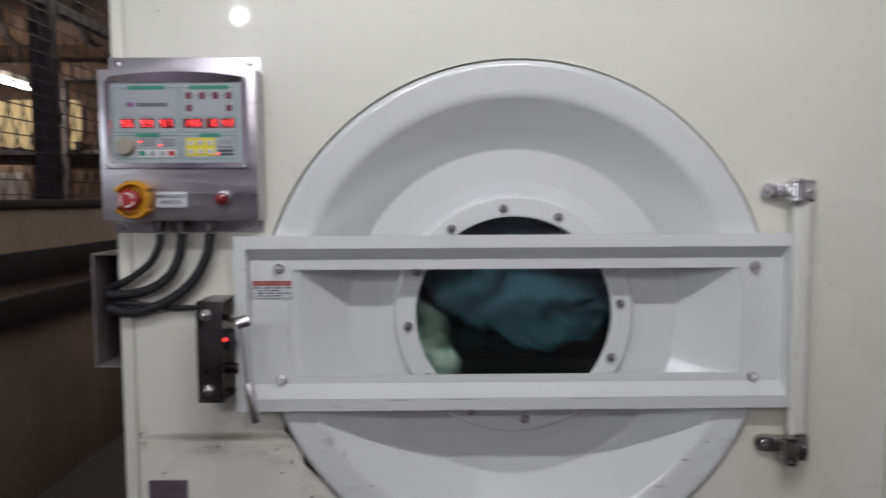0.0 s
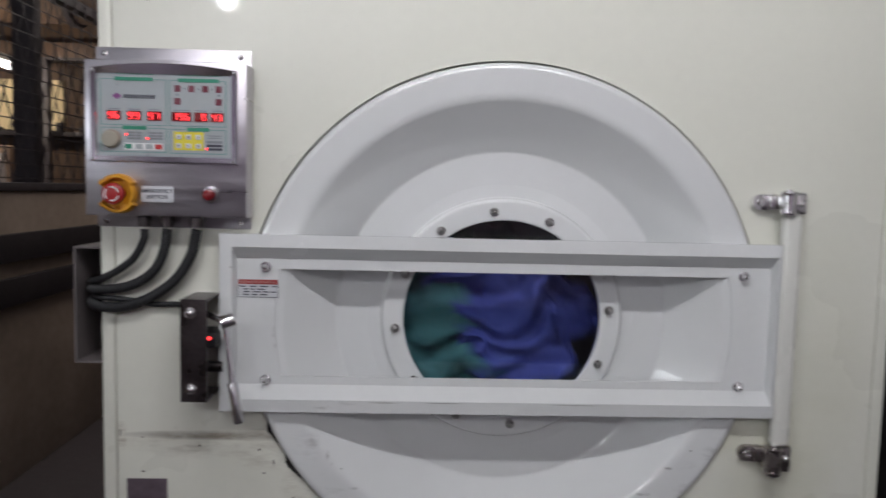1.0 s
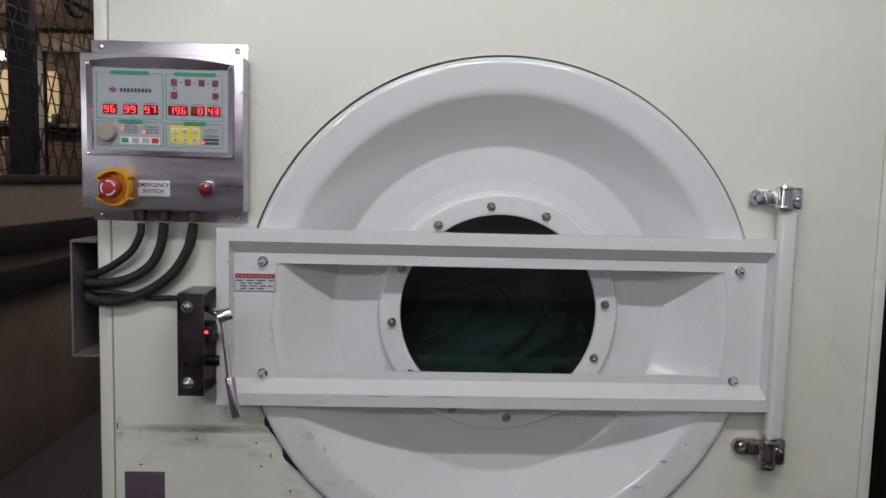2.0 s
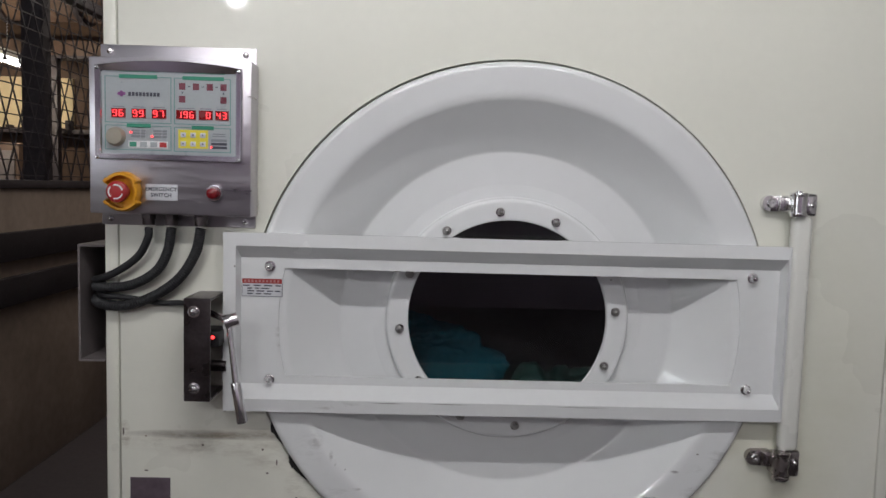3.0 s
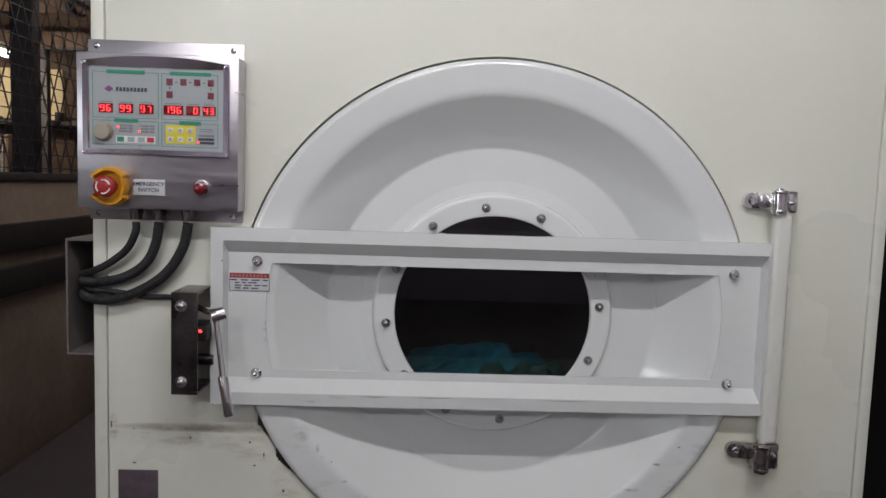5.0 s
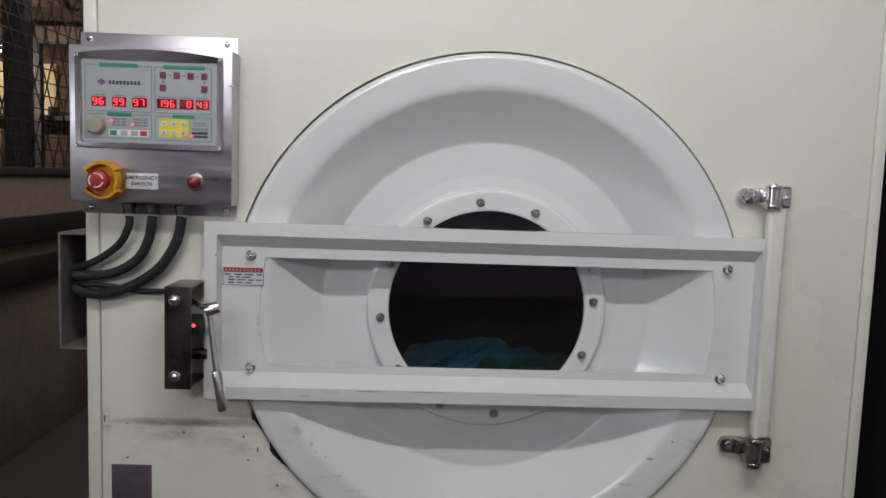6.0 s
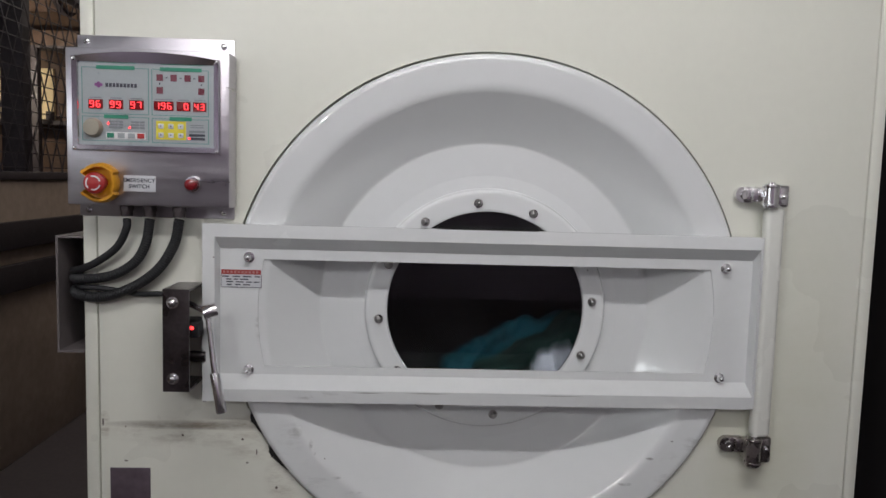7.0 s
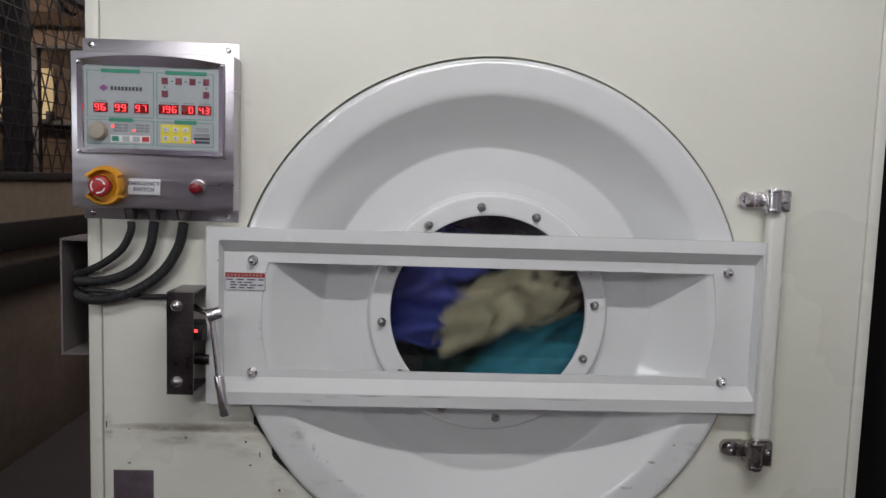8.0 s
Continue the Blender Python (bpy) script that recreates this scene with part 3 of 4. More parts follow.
part("knob", lathe([(0.0148, PY), (0.0142, PY - 0.006), (0.0122, PY - 0.0105), (0, PY - 0.0118)], kx, kz, 40), M["beige"], box, "round beige selector knob")
for u0, u1 in ((0.208, 0.325), (0.372, 0.487)):
    for k in range(3):
        part("lamp_row", patch(u0 + 0.012, u1 - 0.04, 0.705 + k * 0.036, 0.731 + k * 0.036), M["grey_ink"], face)
        part("lamp_tag", patch(u1 - 0.034, u1, 0.705 + k * 0.036, 0.731 + k * 0.036), M["grey_ink"], face)
part("key_strip", patch(0.196, 0.492, 0.848, 0.935, 0.0004), M["white_print"], face)
for u0, mt in ((0.205, "green"), (0.285, "face"), (0.362, "face"), (0.432, "red_print")):
    part("key", patch(u0, u0 + 0.052, 0.86, 0.922, 0.0012), M[mt], face)
part("keypad_field", patch(0.572, 0.797, 0.692, 0.925, 0.0004), M["yellow"], face, "yellow keypad field")
for i in range(3):
    for j in range(2):
        x, z = at_uv(0.61 + i * 0.074, 0.757 + j * 0.112)
        key = block(x - 0.0042, x + 0.0042, PY - 0.0014, PY - 0.0003, z - 0.0038, z + 0.0038, bevel=0.0005)
        part("square_key", key, M["warn"], face, "small pale key with a grey mark")
        part("key_mark", rod((x, PY - 0.0017, z), (x, PY - 0.0013, z), 0.0013 + 0.0004 * ((i + j) % 2), seg=12), M["grey_ink"], face)
for k in range(3):
    part("lamp_row", patch(0.82, 0.94, 0.80 + k * 0.045, 0.832 + k * 0.045), M["ink" if k else "grey_ink"], face)
part("caption_bar", patch(0.83, 0.93, 0.73, 0.742), M["grey_ink"], face)
part("caption_bar", patch(0.83, 0.93, 0.757, 0.769), M["grey_ink"], face)
for u, v in ((0.215, 0.74), (0.374, 0.787), (0.822, 0.902)):
    x, z = at_uv(u, v)
    part("indicator", lathe([(0.0018, PY - 0.0004), (0.0014, PY - 0.0018), (0, PY - 0.0022)], x, z, 12), M["led"], face, "small lit red indicator")

# emergency stop
ex, ez = -0.6205, 1.3555
bm = bmesh.new()
n = 72
prof = []
for k in range(n):
    a = 2 * math.pi * k / n
    r = 0.0305
    left_gap = abs(a - math.pi)
    right_gap = min(a, 2 * math.pi - a)
    if left_gap < 0.50:
        r = 0.0200
    elif left_gap < 0.72:
        r = 0.0325
    elif right_gap < 0.55:
        r = 0.0262
    prof.append((r, a))
lev = []
for sc, y in ((1.0, -0.050), (1.03, -0.055), (1.0, -0.068), (0.94, -0.071), (0.82, -0.071), (0.80, -0.058), (0.3, -0.056)):
    lev.append([bm.verts.new((ex + r * sc * math.cos(a), y, ez + r * sc * math.sin(a))) for r, a in prof])
for a, b in zip(lev, lev[1:]):
    for k in range(n):
        bm.faces.new((a[k], a[(k + 1) % n], b[(k + 1) % n], b[k]))
guard = part("stop_guard", bm, M["safety_yellow"], box, "yellow plastic guard collar", 30)
knob = part("stop_button", lathe([(0.010, -0.055), (0.010, -0.072), (0.0150, -0.074), (0.0165, -0.077), (0.0165, -0.082), (0.0155, -0.0855), (0.0125, -0.0873), (0, -0.088)], ex, ez, 48), M["safety_red"], box, "red mushroom emergency button")
for s in (0.25, 2.35, 4.45):
    bm = bmesh.new()
    rows = []
    for k in range(13):
        a = s + 1.6 * k / 12
        rows.append([bm.verts.new((ex + r * math.cos(a), y, ez + r * math.sin(a))) for r, y in ((0.0095, -0.0870), (0.0095, -0.0886), (0.0115, -0.0886), (0.0115, -0.0870))])
    for a, b in zip(rows, rows[1:]):
        for k in range(4):
            bm.faces.new((a[k], a[(k + 1) % 4], b[(k + 1) % 4], b[k]))
    part("arrow_mark", bm, M["white_print"], knob, "white curved arrow mark")

tag = part("stop_label", block(-0.5885, -0.5390, -0.0512, -0.0499, 1.3430, 1.3680, bevel=0.0004), M["warn"], box, "white label reading EMERGENCY SWITCH")


def lettering(name, text, x, y, z, size, mat, parent, wide=1.0):
    cu = bpy.data.curves.new(name, "FONT")
    cu.body, cu.size, cu.align_x, cu.align_y, cu.extrude, cu.space_character, cu.offset = text, size, "CENTER", "CENTER", 0.0001, wide, 0.00022
    tmp = new(name, cu)
    me = bpy.data.meshes.new_from_object(tmp)
    scene.collection.objects.unlink(tmp)
    bpy.data.objects.remove(tmp)
    root = parent if parent.parent is None else parent.parent
    me.transform(Matrix.Translation(Vector((x, y, z)) - root.location) @ pose(0, 0, 0, 90, 0, 0))
    me.materials.clear()
    me.materials.append(mat)
    ob = new(name, me)
    ob.parent = parent
    return ob


lettering("lettering", "EMERGENCY", -0.5645, -0.0514, 1.3606, 0.0084, M["ink"], tag, 1.04)
lettering("lettering", "SWITCH", -0.5645, -0.0514, 1.3511, 0.0084, M["ink"], tag, 1.04)
part("pilot_ring", lathe([(0.0135, -0.050), (0.0135, -0.054), (0.0115, -0.057), (0.010, -0.057), (0.010, -0.052)], -0.4800, 1.3565, 32), M["chrome"], box, "chrome pilot lamp ring")
part("pilot_lamp", lathe([(0.0098, -0.052), (0.0098, -0.066), (0.008, -0.071), (0.004, -0.0735), (0, -0.074)], -0.4800, 1.3565, 32), M["red_lens"], box, "red domed pilot lamp lens")
for gx in (-0.5935, -0.5570, -0.5100):
    bm = rod((gx, -0.026, 1.3205), (gx, -0.026, 1.312), 0.0115, seg=6)
    add_rod(bm, (gx, -0.026, 1.3125), (gx, -0.026, 1.303), 0.0095, seg=20)
    part("cable_gland", bm, M["dark_steel"], box, "dark metal cable gland")

# ---- cables and duct ----
duct = thing("cable_duct", -0.70, 0.06, 1.07, "grey sheet-metal cable duct open towards the front", "cable duct")
bm = block(-0.7200, -0.7165, 0.0, 0.13, 1.070, 1.266)
add_box(bm, -0.7165, -0.6765, 0.0, 0.13, 1.2625, 1.266)
add_box(bm, -0.7165, -0.6765, 0.0, 0.13, 1.070, 1.0735)
add_box(bm, -0.7165, -0.6765, 0.127, 0.13, 1.0735, 1.2625)
part("duct_body", bm, M["duct"], duct)


def cable(pts, r, label, ridge=0.0):
    root = thing("cable", pts[0][0], pts[0][1], pts[0][2], label, "cable", "cables of the control box")
    part("sheath", add_sweep(bmesh.new(), pts, r, 14, 14, ridge, 0.0040 if ridge else 0.0), M["rubber"], root)
    return root


cable([(-0.5935, -0.026, 1.2985), (-0.5950, -0.026, 1.2810), (-0.6114, -0.022, 1.2519), (-0.6423, -0.018, 1.2279), (-0.672, -0.010, 1.2135), (-0.705, 0.03, 1.2040), (-0.707, 0.10, 1.200)], 0.0062, "thin black smooth cable from the control box")
cable([(-0.5570, -0.026, 1.2985), (-0.5642, -0.024, 1.2599), (-0.5843, -0.020, 1.2268), (-0.6243, -0.016, 1.2034), (-0.674, -0.010, 1.1960), (-0.703, 0.03, 1.1940), (-0.705, 0.10, 1.19)], 0.0077, "black corrugated flexible conduit from the control box", 0.06)
cable([(-0.5100, -0.026, 1.2985), (-0.5188, -0.024, 1.2594), (-0.5461, -0.020, 1.2168), (-0.5881, -0.018, 1.1858), (-0.6355, -0.016, 1.1685), (-0.676, -0.010, 1.1690), (-0.702, 0.03, 1.1720), (-0.704, 0.10, 1.172)], 0.0081, "thick black corrugated flexible conduit from the control box", 0.06)
cable([(-0.5140, -0.030, 1.1735), (-0.5458, -0.012, 1.1742), (-0.5845, -0.009, 1.1731), (-0.6166, -0.009, 1.1779), (-0.6486, -0.009, 1.1816), (-0.675, -0.008, 1.1828), (-0.700, 0.03, 1.183)], 0.0045, "thin black switch cable behind the conduits")

# warning sticker on the strap
M["sticker_red"] = material("sticker_red", (0.30, 0.022, 0.02), 0.4, var=0.1, scale=60)
sticker = part("warning_sticker", block(-0.4462, -0.3795, -0.0149, -0.0141, 1.1885, 1.2190), M["warn"], door, "white warning sticker with a red heading")
part("sticker_heading", block(-0.4452, -0.3805, -0.0155, -0.0148, 1.2105, 1.2182), M["sticker_red"], door, "red sticker heading")
bm = bmesh.new()
for k, row in enumerate(((0.0, 0.011, 0.017, 0.029, 0.034, 0.048, 0.053, 0.062), (0.007, 0.015, 0.019, 0.026, 0.029, 0.043), (0.007, 0.018, 0.022, 0.035, 0.039, 0.049, 0.052, 0.061), (0.007, 0.016, 0.021, 0.030, 0.034, 0.046))):
    for u, w in zip(row[::2], row[1::2]):
        add_box(bm, -0.4440 + u, -0.4440 + w, -0.0153, -0.0148, 1.2058 - k * 0.0045, 1.2078 - k * 0.0045)
part("sticker_text", bm, M["ink"], door, "dark printed lines")
bm = bmesh.new()
for k in range(10):
    add_box(bm, -0.4425 + k * 0.006, -0.4388 + k * 0.006, -0.0158, -0.0154, 1.2122, 1.2164)
part("sticker_title", bm, material("pink_print", (0.45, 0.20, 0.19), 0.5, var=0.1, scale=60), door, "pale printed title bars")
bm = bmesh.new()
for x0, x1, z0, z1 in ((-0.4462, -0.3795, 1.1885, 1.1893), (-0.4462, -0.4454, 1.1893, 1.2105), (-0.3803, -0.3795, 1.1893, 1.2105)):
    add_box(bm, x0, x1, -0.0153, -0.0148, z0, z1)
part("sticker_border", bm, M["ink"], door, "thin dark printed border")
# torn gasket edge at the foot of the door
bm = bmesh.new()
rng = random.Random(5)
rows = []
for k in range(90):
    f = k / 89
    deg = 197 + 26 * f
    a = radians(deg)
    w = 0.0018 + 0.0006 * rng.random()
    for start, end, high in ((203.5, 210.5, 0.0085), (212.0, 220.5, 0.0105)):
        if start < deg < end:
            u = (deg - start) / (end - start)
            w += high * (u / 0.3 if u < 0.3 else (1 - u) / 0.7) * rng.uniform(0.8, 1.1)
    rows.append([bm.verts.new(((RD - 0.001 + d) * math.cos(a), y, DOOR_Z + (RD - 0.001 + d) * math.sin(a))) for d, y in ((0, 0.004), (0, -0.003), (w, -0.002), (w, 0.004))])
for a, b in zip(rows, rows[1:]):
    for k in range(4):
        bm.faces.new((a[k], a[(k + 1) % 4], b[(k + 1) % 4], b[k]))
bm.faces.new(rows[0])
bm.faces.new(rows[-1])
part("torn_gasket", bm, M["gap"], dryer, "torn black gasket lip squeezed out of the gap")


def grime(mat, spots, color, noise_scale, cut0=0.42, cut1=0.62):
    """Rubbed dirt of its own outline: each spot is (x, z, half width, half height, amount)."""
    nt = mat.node_tree
    nodes, links = nt.nodes, nt.links
    b = nodes["Principled BSDF"]
    src = b.inputs["Base Color"].links[0].from_socket
    tc = nodes.new("ShaderNodeTexCoord")
    sep = nodes.new("ShaderNodeSeparateXYZ")
    links.new(tc.outputs["Object"], sep.inputs[0])
    nz = nodes.new("ShaderNodeTexNoise")
    nz.inputs["Scale"].default_value, nz.inputs["Detail"].default_value, nz.inputs["Roughness"].default_value = noise_scale, 9, 0.72
    mp = nodes.new("ShaderNodeMapping")
    mp.inputs["Scale"].default_value = (0.45, 1, 1.3)
    links.new(tc.outputs["Object"], mp.inputs[0])
    links.new(mp.outputs[0], nz.inputs["Vector"])

    def m(op, a, c):
        n = nodes.new("ShaderNodeMath")
        n.operation = op
        for i, v in enumerate((a, c)):
            if isinstance(v, (int, float)):
                n.inputs[i].default_value = v
            else:
                links.new(v, n.inputs[i])
        return n.outputs[0]

    total = None
    for x, z, wx, wz, amount in spots:
        dx = m("POWER", m("ABSOLUTE", m("DIVIDE", m("SUBTRACT", sep.outputs[0], x), wx), 0), 2)
        dz = m("POWER", m("ABSOLUTE", m("DIVIDE", m("SUBTRACT", sep.outputs[2], z), wz), 0), 2)
        fall = m("MULTIPLY", m("MAXIMUM", m("SUBTRACT", 1, m("ADD", dx, dz)), 0), amount)
        total = fall if total is None else m("MAXIMUM", total, fall)
    ramp = nodes.new("ShaderNodeMapRange")
    ramp.inputs[1].default_value, ramp.inputs[2].default_value = cut0, cut1
    links.new(nz.outputs[0], ramp.inputs[0])
    fac = m("MULTIPLY", total, ramp.outputs[0])
    mix = nodes.new("ShaderNodeMix")
    mix.data_type = "RGBA"
    links.new(fac, mix.inputs[0])
    links.new(src, mix.inputs[6])
    mix.inputs[7].default_value = (*color, 1)
    links.new(mix.outputs[2], b.inputs["Base Color"])


def specks(mat, color, scale, size, keep):
    """Scattered small chips: the cores of a few random cells."""
    nt = mat.node_tree
    nodes, links = nt.nodes, nt.links
    b = nodes["Principled BSDF"]
    src = b.inputs["Base Color"].links[0].from_socket
    tc = nodes.new("ShaderNodeTexCoord")
    vo = nodes.new("ShaderNodeTexVoronoi")
    vo.inputs["Scale"].default_value = scale
    links.new(tc.outputs["Object"], vo.inputs["Vector"])
    near, gate, both = (nodes.new("ShaderNodeMath") for _ in range(3))
    near.operation, gate.operation, both.operation = "LESS_THAN", "GREATER_THAN", "MULTIPLY"
    near.inputs[1].default_value, gate.inputs[1].default_value = size, keep
    links.new(vo.outputs["Distance"], near.inputs[0])
    links.new(vo.outputs["Color"], gate.inputs[0])
    links.new(near.outputs[0], both.inputs[0])
    links.new(gate.outputs[0], both.inputs[1])
    mix = nodes.new("ShaderNodeMix")
    mix.data_type = "RGBA"
    links.new(both.outputs[0], mix.inputs[0])
    links.new(src, mix.inputs[6])
    mix.inputs[7].default_value = (*color, 1)
    links.new(mix.outputs[2], b.inputs["Base Color"])


specks(M["cream_panel"], (0.3, 0.27, 0.22), 16, 0.025, 0.66)
specks(M["white"], (0.2, 0.19, 0.18), 20, 0.028, 0.66)
specks(M["white_rough"], (0.2, 0.19, 0.18), 24, 0.03, 0.66)
BROWN = (0.15, 0.12, 0.09)
# rubbed streak beside the door, with loose smears under it
grime(M["cream_panel"], [(-0.49, 0.948, 0.17, 0.009, 0.95), (-0.40, 0.950, 0.10, 0.012, 0.8)], BROWN, 26, 0.26, 0.60)
grime(M["cream_panel"], [(-0.50, 0.934, 0.16, 0.030, 0.5), (-0.40, 0.925, 0.07, 0.05, 0.45), (-0.645, 0.945, 0.012, 0.028, 0.9), (-0.345, 0.855, 0.035, 0.05, 0.6)], (0.30, 0.25, 0.19), 44, 0.44, 0.66)
# yellow-green bloom under the hinge side
grime(M["cream_panel"], [(0.49, 0.90, 0.11, 0.20, 0.5), (0.55, 1.10, 0.10, 0.25, 0.32), (0.40, 0.965, 0.06, 0.05, 0.5)], (0.47, 0.46, 0.29), 5, 0.2, 0.8)
# chips and nicks
CHIP = (0.12, 0.095, 0.08)
grime(M["cream_panel"], [(-0.413, 0.924, 0.0022, 0.0022, 3), (-0.514, 0.930, 0.002, 0.0022, 2), (-0.389, 0.902, 0.0014, 0.006, 2), (-0.355, 0.839, 0.0025, 0.003, 2), (-0.609, 0.884, 0.004, 0.0016, 1.5),
                         (-0.477, 0.990, 0.0035, 0.0014, 3), (-0.405, 0.883, 0.003, 0.002, 1.2), (-0.647, 0.951, 0.0018, 0.008, 1.5)], CHIP, 60, 0.05, 0.3)
grime(M["white"], [(-0.335, 0.925, 0.03, 0.045, 0.2), (-0.285, 0.865, 0.03, 0.045, 0.22), (0.37, 0.93, 0.03, 0.03, 0.4), (0.33, 0.87, 0.035, 0.05, 0.45), (-0.20, 0.78, 0.08, 0.05, 0.4), (0.2, 0.78, 0.08, 0.05, 0.4)], (0.16, 0.15, 0.14), 38, 0.5, 0.66)
grime(M["white"], [(-0.322, 0.944, 0.014, 0.016, 0.3), (-0.296, 0.919, 0.004, 0.010, 0.45), (-0.289, 0.907, 0.003, 0.006, 0.5), (-0.272, 0.895, 0.0014, 0.0014, 1.5), (-0.252, 0.862, 0.010, 0.003, 0.45), (-0.222, 0.836, 0.018, 0.003, 0.45),
                   (0.290, 0.903, 0.008, 0.003, 0.7), (0.327, 0.935, 0.003, 0.002, 1.0), (0.248, 0.857, 0.014, 0.004, 0.6), (0.376, 0.946, 0.0014, 0.0014, 1.5)], (0.12, 0.11, 0.10), 150, 0.42, 0.60)
grime(M["white_rough"], [(-0.38, 1.12, 0.012, 0.03, 0.5), (-0.28, 1.012, 0.06, 0.008, 0.5), (0.42, 1.0, 0.05, 0.01, 0.4)], (0.2, 0.18, 0.17), 60, 0.5, 0.62)
grime(M["white_rough"], [(-0.3715, 1.100, 0.0011, 0.012, 1.6), (-0.341, 1.112, 0.0012, 0.035, 0.45), (-0.20, 1.0185, 0.03, 0.0010, 0.8), (-0.10, 1.0190, 0.04, 0.0009, 0.7), (0.12, 1.0185, 0.05, 0.0009, 0.6), (-0.453, 1.24, 0.0014, 0.0014, 2)], CHIP, 50, 0.25, 0.5)

# ---- side wall: rails and mesh windows ----
for z0, z1, n in ((1.005, 1.13, 1), (0.81, 0.935, 2)):
    rail = thing("guard_rail", WX + 0.02, 2.0, z0, "black-painted timber guard rail along the brown wall", "rail", "guard rails")
    part("board", block(WX + 0.001, WX + 0.035, -6.0, 4.88, z0, z1, bevel=0.005), M["rail_black"], rail)
win = tagged(new("window_1"), "dark iron window frame with woven wire mesh", "window", "", "structure")
win.location = (WX, 2.5, 1.32)
bpy.context.view_layer.update()
part("window_sill", block(WX - 0.11, WX + 0.012, -6.0, 4.88, 1.32, 1.358, bevel=0.004), M["iron"], win)
for y in (-5.0, -2.6, 0.0, 2.36, 4.6):
    part("post", block(WX - 0.11, WX - 0.005, y, y + 0.075, 1.358, CEIL, bevel=0.004), M["iron"], win)
part("transom", block(WX - 0.09, WX - 0.02, -6.0, 4.88, 2.28, 2.33), M["iron"], win)
bm = bmesh.new()
mx = WX + 0.008
y0, y1, z0, z1 = 1.2, 4.5, 1.359, 2.9


def add_bar(bm, p0, p1, w):
    p0, p1 = Vector(p0), Vector(p1)
    t = (p1 - p0).normalized()
    u = Vector((1, 0, 0))
    v = t.cross(u)
    a = [bm.verts.new(p0 + w * (i * u + j * v)) for i, j in ((1, 1), (1, -1), (-1, -1), (-1, 1))]
    b = [bm.verts.new(p1 + w * (i * u + j * v)) for i, j in ((1, 1), (1, -1), (-1, -1), (-1, 1))]
    for k in range(4):
        bm.faces.new((a[k], a[(k + 1) % 4], b[(k + 1) % 4], b[k]))


z = z0 + 0.02
while z < z1:
    add_bar(bm, (mx, y0, z), (mx, y1, z), 0.0023)
    z += 0.066
k = y0 - 1.6
while k < y1 + 1.6:
    for s in (1, -1):
        ya, za, yb, zb = k, z0, k + s * (z1 - z0) * 0.45, z1
        add_bar(bm, (mx - 0.004 * s, ya, za), (mx - 0.004 * s, yb, zb), 0.0026)
    k += 0.115
part("wire_mesh", bm, M["iron"], win)

# next hall: lit cream wall, ledge, beam, pipe
band = thing("lit_wall_panel", -3.6, 4.88, 1.74, "cream-painted wall panel lit by a tube lamp", "wall panel")
for k in range(3):
    part("board", block(-4.872 + k * 0.62, -4.872 + k * 0.62 + 0.612, 4.86, 4.898, 1.77, 2.17, bevel=0.004), M["far_wall"], band)
ledge = thing("steel_ledge", -3.6, 4.8, 1.70, "dark steel ledge with small fittings", "ledge")
part("shelf", block(-4.7, -2.6, 4.70, 4.898, 1.715, 1.75, bevel=0.004), M["iron"], ledge)
rng = random.Random(9)
for k in range(9):
    x = -4.0 + k * 0.16 + rng.uniform(-0.04, 0.04)
    h = rng.uniform(0.03, 0.08)
    part("fitting", block(x, x + rng.uniform(0.03, 0.06), 4.76, 4.82, 1.75, 1.75 + h, bevel=0.006), M["iron"], ledge)
pipe = thing("rust_pipe", -3.5, 4.3, 2.58, "large rust-brown steel duct pipe under the roof", "pipe")
for x in (-4.4, -2.5):
    part("hanger", rod((x, 4.35, 2.9), (x, 4.35, CEIL), 0.012, seg=8), M["iron"], pipe)
part("pipe_body", rod((-5.0, 4.35, 2.72), (-2.2, 4.35, 2.72), 0.21, seg=40), M["far_brown"], pipe)
for x in (-3.9, -3.25, -2.7):
    part("flange", rod((x, 4.35, 2.72), (x + 0.04, 4.35, 2.72), 0.235, seg=40), M["iron"], pipe)
beam = thing("steel_beam", -3.5, 4.55, 2.3, "dark steel roof beam in the next hall", "beam")
part("web", block(-5.0, -2.2, 4.60, 4.63, 2.30, 2.42), M["far_brown"], beam)
part("flange", block(-5.0, -2.2, 4.55, 4.68, 2.28, 2.30), M["iron"], beam)
col = thing("steel_column", -3.02, 4.6, 0, "thin dark steel column in the next hall", "column")
part("shaft", block(-3.05, -2.99, 4.55, 4.61, 0, 2.28, bevel=0.003), M["iron"], col)
mach = thing("dark_cabinet", -3.75, 4.5, 0, "dark low equipment cabinet in the next hall", "cabinet")
part("body", block(-4.5, -3.15, 4.3, 4.69, 0, 1.62, bevel=0.02), M["far_brown"], mach)
for k in range(3):
    part("door", block(-4.46 + k * 0.44, -4.06 + k * 0.44, 4.28, 4.302, 0.12, 1.56, bevel=0.006), M["duct"], mach)

# daylight windows of the next hall, mirrored in the bright paint
M["daylight"] = material("daylight_pane", (0.8, 0.85, 0.9), 0.4, var=0.0, emit=(0.92, 0.97, 1.0), strength=6.0)
far = tagged(new("window_2"), "row of bright daylight panes in a dark frame", "window", "", "structure")
far.location = (-5.15, -5.4, 1.2)
bpy.context.view_layer.update()
for k in range(4):
    y = -6.8 + k * 0.95
    part("pane", block(-5.19, -5.17, y, y + 0.62, 1.35, 2.75), M["daylight"], far, "bright daylight pane")
    part("window_frame", block(-5.198, -5.15, y + 0.62, y + 0.95, 1.25, 2.85, bevel=0.004), M["iron"], far)

